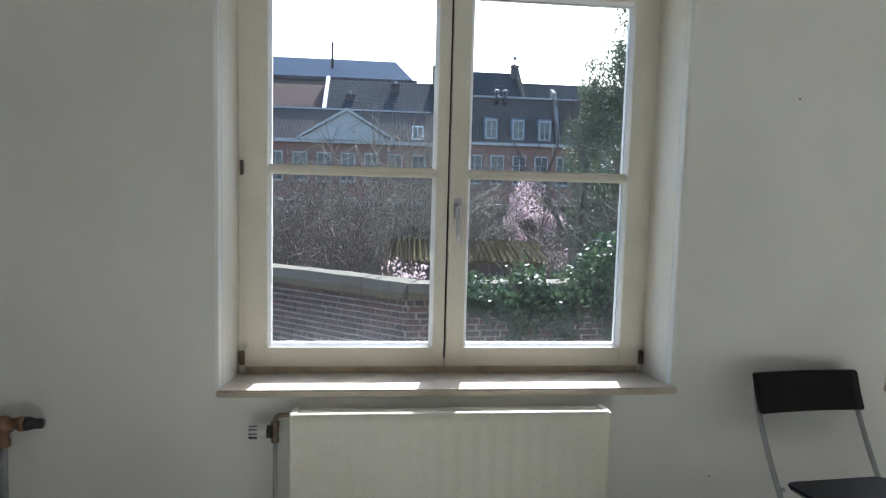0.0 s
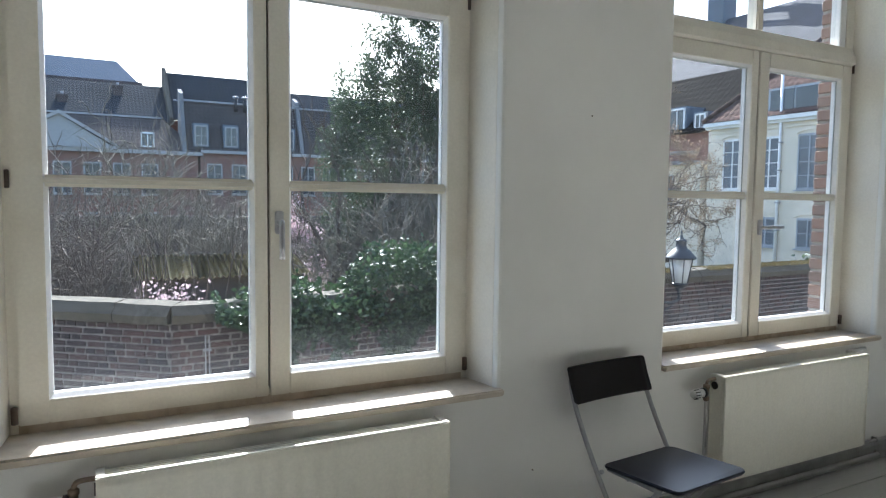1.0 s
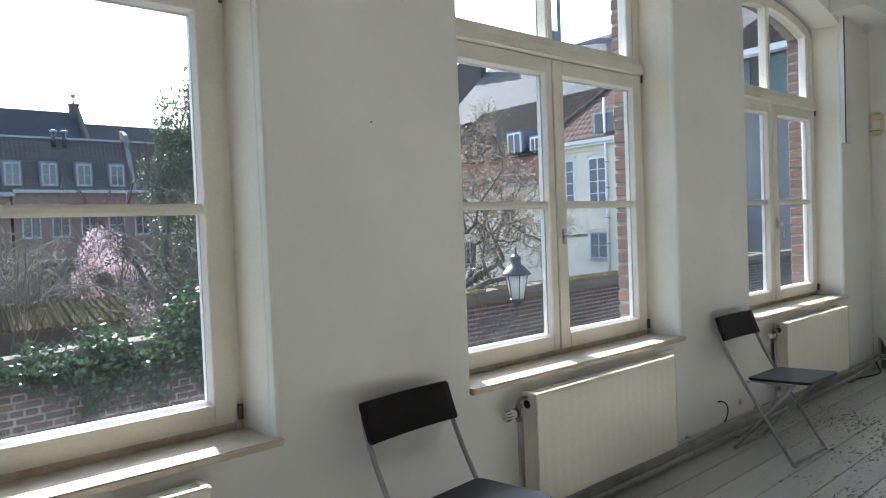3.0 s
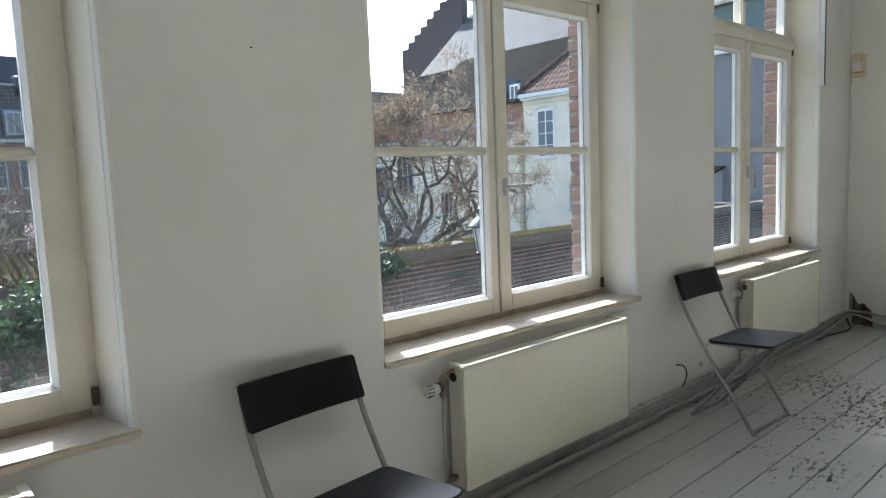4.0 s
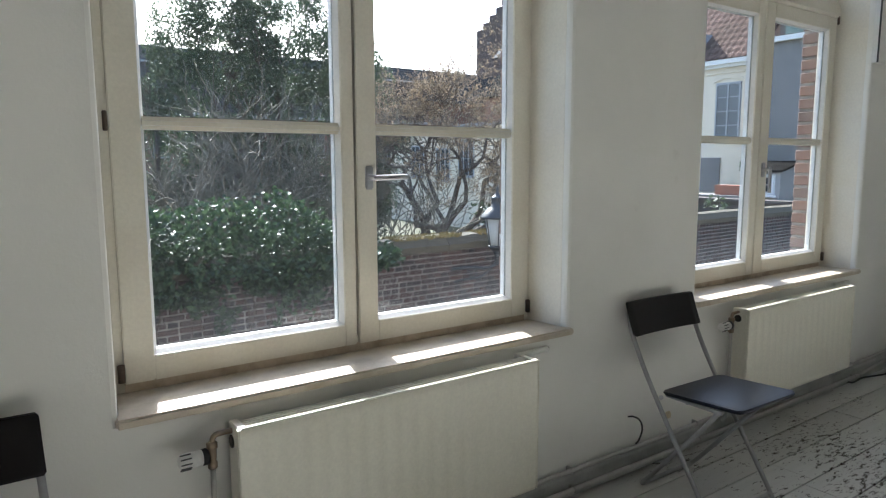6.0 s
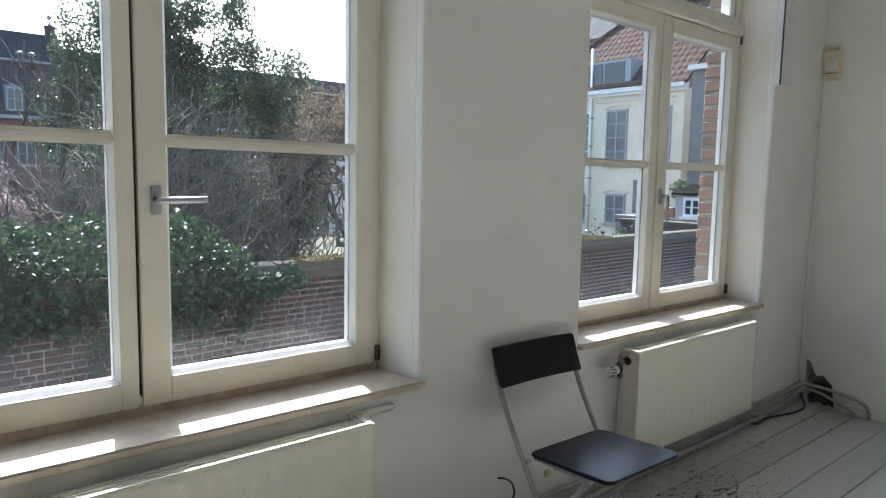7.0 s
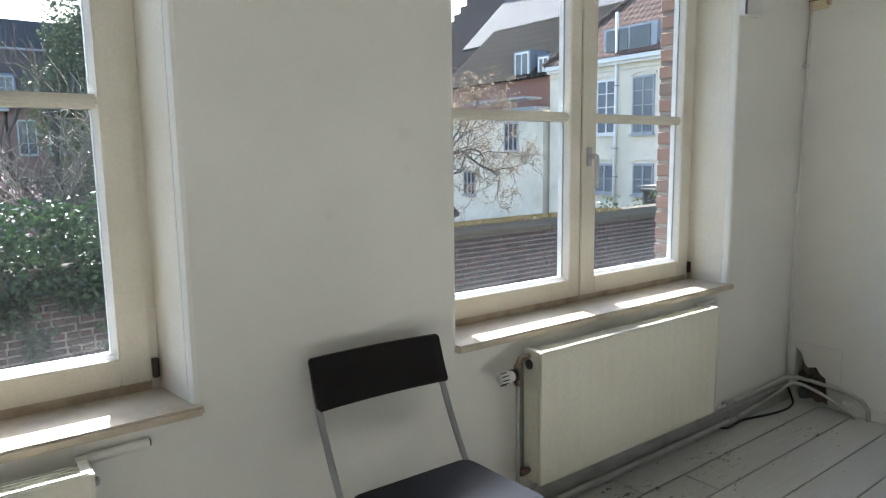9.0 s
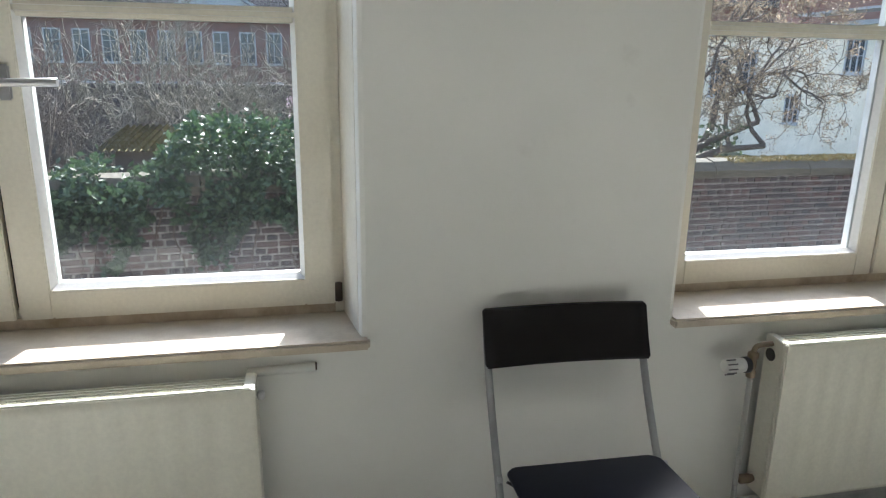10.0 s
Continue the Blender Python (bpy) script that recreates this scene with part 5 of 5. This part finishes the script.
slab([(WX - 0.3, 22.05, 5.2), (33.5, 22.05, 5.2), (29.2, 18.6, 9.3)], 0.12, M_RED_TILE, "roof", white)
for y, (a, b) in ((20.47, (2.03, 4.32)), (18.55, (2.03, 4.30)), (16.68, (2.0, 4.30)), (14.65, (2.1, 4.28))):
    house_window(white, "x", WX, y, a, b, 1.05, 2, 4, M_BLUE_TRIM if y < 17.5 else M_WHITE_TRIM, glass=M_SKY_PANE)
for y in (18.6, 16.6):
    house_window(white, "x", WX, y, -0.5, 0.75, 1.0, 2, 2, M_BLUE_TRIM, glass=M_SKY_PANE)
for y, zt in ((20.47, 4.32), (18.55, 4.30), (16.68, 4.30), (14.65, 4.28), (18.6, 0.75), (16.6, 0.75)):
    pts = [(y + u, zt + 0.04 + h - zt + zt) for u, h in arch(0.62, 0.0, 0.14)]
    part("window_head", prism([*pts, *[(a, b + 0.12) for a, b in reversed(pts)]], "x", WX - 0.05, WX + 0.02), M_RENDER, white)
part("ridge", tubes(([(29.2, 13.4, 9.33), (29.2, 18.6, 9.33)], 0.14), ([(29.2, 18.6, 9.33), (WX - 0.3, 22.05, 5.25)], 0.12), sides=8), M_RED_TILE, white)
part("cornice", boxes((WX - 0.05, WX + 0.05, 14.0, 21.9, 4.66, 4.74)), M_RENDER, white)
part("drainpipe", tubes(([(WX - 0.09, 18.02, -2.7), (WX - 0.09, 18.02, 7.0)], 0.06), sides=8), M_WHITE_TRIM, white, "white drainpipe and vent")
for z in (0.2, 1.4, 2.8, 4.0):
    part("pipe_bracket", boxes((WX - 0.16, WX + 0.01, 17.9, 18.14, z, z + 0.05)), M_ZINC, white)
dorm = part("roof_light", boxes((WX - 0.02, WX + 2.2, 16.1, 18.75, 5.2, 6.4)), M_BLUE_TRIM, white, "glazed roof light with white cheeks")
for ya, yb in ((16.4, 17.4), (17.5, 18.6)):
    part("pane", boxes((WX - 0.05, WX - 0.025, ya, yb, 5.3, 6.3)), M_PANE, dorm)
part("cheek", prism([(WX - 0.25, 5.2), (WX + 0.25, 5.2), (WX + 1.5, 6.5), (WX + 1.0, 6.5)], "y", 18.76, 18.95), M_WHITE_TRIM, dorm)
part("grey_panel", boxes((WX - 0.06, WX + 0.02, 14.85, 15.7, 0.0, 1.38)), M_GREY_RENDER, white, "grey door panel")
stand(white, (1.3, 1.3, 0.12))
terrace = thing("terrace_wall", (24, 14.5, -2.6), "low grey-rendered terrace wall under the windows", "wall")
part("body", boxes((23.6, 25.1, 12.6, 15.75, -2.62, 0.1), (23.5, 25.15, 12.5, 15.85, 0.1, 0.17)), M_GREY_RENDER, terrace)
trough = thing("plant_trough", (24.0, 14.4, 0.17), "terracotta plant trough on the terrace wall", "planter")
part("box", prism([(23.8, 0.17), (24.2, 0.17), (24.26, 0.52), (23.74, 0.52)], "y", 13.6, 14.6), M_TERRACOTTA, trough)
rng = random.Random(70)
bush = thing("potted_olive", (24.2, 13.6, 0.17), "small round-headed green tree in a pot", "tree")
part("stem", tubes(([(24.2, 13.5, 0.17), (24.2, 13.5, 0.9)], 0.025), sides=6), M_BARK, bush)
leaves("foliage", crown_points([((24.2, 13.5, 1.15), (0.38, 0.42, 0.36))], 350, rng, 0.1), 0.12, M_LEAF, bush, 71)
part("pot", lathe([(0.14, 0.17), (0.2, 0.5), (0.22, 0.52), (0.1, 0.52)], (24.2, 13.5, 0), "z", 12), M_TERRACOTTA, bush)

# brick house beside it, with a low white annex
brick = thing("brick_house", (30, 28, -2.6), "dark brick house with a long grey pantile roof and dormers", "house", "houses round the gardens")
BX = 26.2
part("wall", boxes((BX, 35, 21.3, 30.6, -3.1, 4.85)), M_FAR_BRICK, brick)
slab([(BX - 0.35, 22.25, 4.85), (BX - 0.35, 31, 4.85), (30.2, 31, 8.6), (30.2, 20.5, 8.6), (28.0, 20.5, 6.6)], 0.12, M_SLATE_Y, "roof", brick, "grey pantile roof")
for ya, yb, za, zb in ((23.75, 24.75, 4.95, 6.15), (22.4, 23.05, 5.0, 5.75)):
    d = part("dormer", boxes((BX - 0.05, BX + 1.6, ya - 0.12, yb + 0.12, za - 0.15, zb + 0.1)), M_LEAD, brick, "lead-clad dormer")
    house_window(d.parent, "x", BX - 0.05, (ya + yb) / 2, za, zb, yb - ya, 2, 1, sill=False)
stand(brick, (1.45, 2.0, 0.3))
annex = thing("white_annex", (24.6, 30, -2.6), "low white-rendered annex with a flat grey roof and blue window", "house", "houses round the gardens")
part("wall", boxes((24.9, BX, 22.0, 40, -2.9, 3.2)), M_RENDER, annex)
part("roof", boxes((24.6, BX + 0.1, 22.3, 40.2, 3.2, 3.38)), M_ZINC, annex, "flat grey roof edge")
part("roof", boxes((24.3, 25.4, 22.6, 27.2, 3.75, 3.85)), M_ZINC, annex)
for y, za, zb in ((24.2, 1.3, 2.7), (31.2, 0.3, 2.4), (33.6, 0.0, 2.0), (27.5, -1.0, 0.3), (36.5, 0.2, 2.2)):
    house_window(annex, "x", 24.9, y, za, zb, 1.5 if y > 30 else 1.0, 3, 2, M_BLUE_TRIM)

stand(annex, (1.35, 1.4, 0.2))

# grey house at the end of the lane
grey = thing("grey_house", (26, 8, -2.6), "grey-rendered house with green shutters and a tiled roof", "house", "houses round the gardens")
part("wall", boxes((22.0, 32, 2.0, 12.0, -2.62, 4.9)), M_GREY_RENDER, grey)
part("ledge", boxes((21.85, 23.0, 1.9, 12.1, 4.9, 5.05)), M_WHITE_TRIM, grey, "white ledge")
part("wall", boxes((22.6, 32, 2.0, 11.9, 5.05, 6.6)), M_DARK_BRICK, grey)
part("gutter", boxes((22.2, 22.7, 1.8, 12.1, 6.6, 6.8)), M_WHITE_TRIM, grey, "white gutter")
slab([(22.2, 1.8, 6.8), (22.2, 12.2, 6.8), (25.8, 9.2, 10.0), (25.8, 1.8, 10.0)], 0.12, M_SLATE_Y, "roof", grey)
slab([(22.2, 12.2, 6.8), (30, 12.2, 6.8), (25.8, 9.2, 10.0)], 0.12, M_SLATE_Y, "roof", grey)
for y in (3.4, 5.0, 6.6, 8.2, 9.8, 11.2):
    sh = part("shutter", boxes((22.54, 22.6, y - 0.5, y + 0.5, 5.2, 6.5)), M_GREEN_TRIM, grey, "green louvred shutter")
    part("slat", boxes(*[(22.52, 22.54, y - 0.45, y + 0.45, 5.26 + 0.1 * k, 5.31 + 0.1 * k) for k in range(12)]), M_GREEN_TRIM, sh)
# white wall whose shade is put into the dimmed paint colour
part("lean_to", prism([(21.0, -2.62), (22.02, -2.62), (22.02, 1.3), (21.0, 1.05)], "y", 10.75, 11.75), M_FAR_TRIM, grey, "white-painted lean-to")
part("lean_to_roof", prism([(20.9, 1.04), (22.0, 1.31), (22.0, 1.37), (20.9, 1.1)], "y", 10.65, 11.85), M_SLATE_Y, grey, "grey sheet roof")
house_window(grey, "x", 21.0, 11.2, 0.4, 0.95, 0.55, 2, 2)
house_window(grey, "x", 22.0, 8.0, 0.3, 1.6, 0.9, 2, 2)
step = thing("lane_wall", (18, 8.5, -2.6), "low flat-topped dark wall at the lane end", "wall")
part("body", boxes((19.0, 19.4, 8.2, 12.3, -2.62, 0.25), (18.9, 19.5, 8.1, 12.4, 0.25, 0.33)), M_DARK_BRICK, step)

# long brick building opposite, hipped part with a pediment
FY = 47.0
far = thing("brick_terrace", (2, 52, -2.6), "long red brick building with a white pediment and dark tiled roof", "house", "houses round the gardens")
part("wall", boxes((-22, 7.4, FY, 56, -2.62, 3.9)), M_FAR_BRICK, far)
part("eaves", boxes((-22.2, 7.65, FY - 0.3, FY + 0.2, 3.85, 4.08)), M_FAR_TRIM, far, "white eaves cornice")
slab([(-22.2, FY - 0.3, 4.08), (7.65, FY - 0.3, 4.08), (5.5, 50.4, 6.5), (-22.2, 50.4, 6.5)], 0.1, M_BROWN_TILE, "roof", far, "brown-grey tiled roof")
slab([(7.65, FY - 0.3, 4.08), (7.65, 54, 4.08), (5.5, 50.4, 6.5)], 0.1, M_BROWN_TILE, "roof", far)
ped = part("pediment", prism([(-3.7, 4.1), (2.5, 4.1), (-0.56, 6.05)], "y", FY - 0.25, FY + 1.0), M_FAR_TRIM, far, "white triangular pediment")
part("pediment_mould", boxes((-3.8, 2.6, FY - 0.4, FY - 0.25, 4.08, 4.22)), M_FAR_TRIM, ped)
for s in (-1, 1):
    x0, x1 = (-3.9, -0.56) if s < 0 else (2.75, -0.56)
    part("pediment_mould", prism([(x0, 4.08), (x0, 4.25), (x1, 6.28), (x1, 6.05)], "y", FY - 0.42, FY + 1.0), M_FAR_TRIM, ped)
part("ridge", boxes((-22.2, 5.5, 50.3, 50.6, 6.48, 6.6)), M_ZINC, far)
house_window(far, "y", FY - 0.1, 4.35, 4.3, 5.2, 0.75, 2, 1, sill=False)
for k in range(15):
    x = -18.5 + 1.64 * k
    if x < 6.9:
        house_window(far, "y", FY, x, 1.25, 3.2, 0.95, 2, 3, M_FAR_TRIM)
        house_window(far, "y", FY, x, -1.8, 0.1, 0.95, 2, 3, M_FAR_TRIM)
stand(far, (-1.2, 0.36, 0.25), 1.12)
mans = thing("mansard_house", (16, 52, -2.6), "brick house with a tall tiled mansard and white dormer windows", "house", "houses round the gardens")
part("wall", boxes((7.4, 34, FY + 0.05, 57, -2.62, 4.0)), M_FAR_BRICK, mans)
part("eaves", boxes((7.4, 34, FY - 0.25, FY + 0.3, 4.0, 4.2)), M_FAR_TRIM, mans, "white eaves")
slab([(6.4, FY - 0.1, 4.2), (34, FY - 0.1, 4.2), (34, FY + 1.4, 7.55), (6.4, FY + 1.4, 7.55)], 0.1, M_BROWN_TILE, "roof", mans, "steep brown-grey tiled mansard")
slab([(6.4, FY + 1.4, 7.55), (34, FY + 1.4, 7.55), (34, FY + 6, 8.2), (6.4, FY + 6, 8.2)], 0.1, M_LEAD, "roof", mans)
part("ridge", boxes((6.4, 34, FY + 1.3, FY + 1.55, 7.52, 7.64)), M_ZINC, mans)
part("parapet", prism([(FY - 0.3, 4.0), (FY + 1.3, 8.0), (FY + 2.2, 8.4), (FY + 2.2, 4.0)], "x", 6.27, 6.52), M_GREY_RENDER, mans, "pale stone gable parapet")
part("parapet", prism([(FY - 0.3, 4.0), (FY + 1.3, 8.0), (FY + 2.2, 8.4), (FY + 2.2, 4.0)], "x", 14.12, 14.38), M_GREY_RENDER, mans)
for k in range(4):
    x = 7.45 + 1.93 * k
    d = part("dormer", prism([(FY - 0.05, 4.4), (FY - 0.05, 5.95), (FY + 0.85, 6.05), (FY + 0.2, 4.4)], "x", x - 0.5, x + 0.5), M_LEAD, mans, "lead-cheeked dormer")
    house_window(mans, "y", FY - 0.05, x, 4.48, 5.8, 0.78, 2, 2, M_FAR_TRIM, sill=False)
for k in range(15):
    house_window(mans, "y", FY + 0.05, 8.3 + 1.6 * k, 1.3, 3.3, 0.95, 2, 3, M_FAR_TRIM)
for x in (9.9, 10.5):
    part("vent", tubes(([(x, FY + 1.0, 7.0), (x, FY + 1.0, 7.9)], 0.12), sides=8), M_BLACK, mans)
    part("vent_cap", lathe([(0.2, 7.9), (0.22, 8.0), (0.1, 8.06)], (x, FY + 1.0, 0), "z", 8), M_ZINC, mans)

stand(mans, (-1.02, 0.36, 0.31), 1.12)

# roofs behind
back = thing("slate_roof_row", (2, 58, -2.6), "row of houses with dark slate roofs and stone gables", "house", "houses round the gardens")
part("wall", boxes((-24, 60, 55, 64, -2.9, 6.8)), M_FAR_BRICK, back)
slab([(-3.0, 54, 6.6), (6.2, 54, 6.6), (6.2, 59, 9.9), (-3.0, 59, 9.9)], 0.1, M_SLATE, "roof", back, "dark slate roof")
slab([(-24, 54, 6.6), (-3.1, 54, 6.6), (-3.1, 59, 9.4), (-24, 59, 9.4)], 0.1, M_RED_TILE, "roof", back, "faded red tile roof")
slab([(6.3, 54, 6.8), (13.6, 54, 6.8), (13.6, 59.5, 11.2), (6.3, 59.5, 11.2)], 0.1, M_SLATE, "roof", back)
slab([(13.8, 54, 6.6), (60, 54, 6.6), (60, 59, 10.3), (13.8, 59, 10.3)], 0.1, M_SLATE, "roof", back)
for x, dz in ((-3.05, 0.2), (6.25, 1.5), (13.7, 1.5)):
    part("gable", prism([(53.8, 6.4), (53.8, 6.9), (59, 10.0 + dz), (59.6, 10.0 + dz), (59.6, 6.4)], "x", x - 0.14, x + 0.14), M_WHITE_TRIM if dz < 1 else M_COPING, back, "pale stone gable coping")
for x, y, z in ((2.75, 57.5, 9.5), (-1.0, 56, 8.3), (13.45, 59, 11.8)):
    ch = part("chimney", boxes((x - 0.32, x + 0.32, y - 0.3, y + 0.3, z - 2.2, z), (x - 0.38, x + 0.38, y - 0.36, y + 0.36, z - 0.15, z)), M_DARK_BRICK, back)
    part("chimney_pot", lathe([(0.10, z), (0.11, z + 0.25), (0.08, z + 0.26)], (x, y, 0), "z", 8), M_ZINC, ch)
part("finial", lathe([(0.03, 12.0), (0.03, 12.25), (0.17, 12.33), (0.2, 12.45), (0.17, 12.57), (0.03, 12.64)], (13.45, 59, 0), "z", 10), M_ZINC, back, "pale ball finial on the chimney")
stand(back, (-0.8, 1.5, 0.5), 1.12)
hip = thing("slate_hall", (-4, 84, -2.6), "large hall with a blue-grey hipped roof behind the houses", "building", "houses round the gardens")
part("wall", boxes((-24, 6.6, 80.5, 96, -3.6, 12.3)), M_LEAD, hip)
slab([(-24, 80, 12.4), (7.4, 80, 12.4), (5.2, 84, 15.4), (-24, 84, 15.4)], 0.2, M_LEAD, "roof", hip)
slab([(7.4, 80, 12.4), (7.4, 92, 12.4), (5.2, 84, 15.4)], 0.2, M_CHURCH, "roof", hip)
part("eaves", boxes((-24, 7.6, 79.7, 80.2, 12.2, 12.6)), M_CHURCH, hip, "pale eaves band")
part("mast", tubes(([(-2.4, 82, 14.0), (-2.4, 82, 17.0)], 0.16), sides=8), M_CHURCH, hip)

stand(hip, (-2.6, 0.5, 1.15), 1.12)

# church with a stepped gable and a small spire
church = thing("church", (60, 46, -2.6), "grey slate church with a stepped brick gable and a slender spire", "church")
part("wall", boxes((54, 75, 26, 61, -2.62, 13)), M_FAR_BRICK, church)
slab([(51.5, 24, 13), (51.5, 61, 13), (60, 61, 21.0), (60, 24, 21.0)], 0.3, M_CHURCH, "roof", church, "pale grey slate church roof")
steps = [(61.0, 24.6)]
yy, zz = 61.0, 24.6
for k in range(9):
    steps += [(yy + 1.32, zz), (yy + 1.32, zz - 0.76)]
    yy, zz = yy + 1.32, zz - 0.76
gab = [*steps, (yy, 5.0), (61.0, 5.0)]
part("stepped_gable", prism(gab, "x", 58.6, 59.6), M_DARK_BRICK, church, "dark stepped brick gable")
tw = part("spire", boxes((59.2, 61.2, 50.2, 52.2, 20.0, 23.2)), M_LEAD, church)
for dx in (-1, 1):
    for dy in (-1, 1):
        part("post", boxes((60.2 + dx * 0.85 - 0.15, 60.2 + dx * 0.85 + 0.15, 51.2 + dy * 0.85 - 0.15, 51.2 + dy * 0.85 + 0.15, 23.2, 27.5)), M_LEAD, tw)
part("cap", lathe([(1.5, 27.5), (1.3, 28.0), (0.5, 31), (0.08, 36)], (60.2, 51.2, 0), "z", 8), M_LEAD, tw)
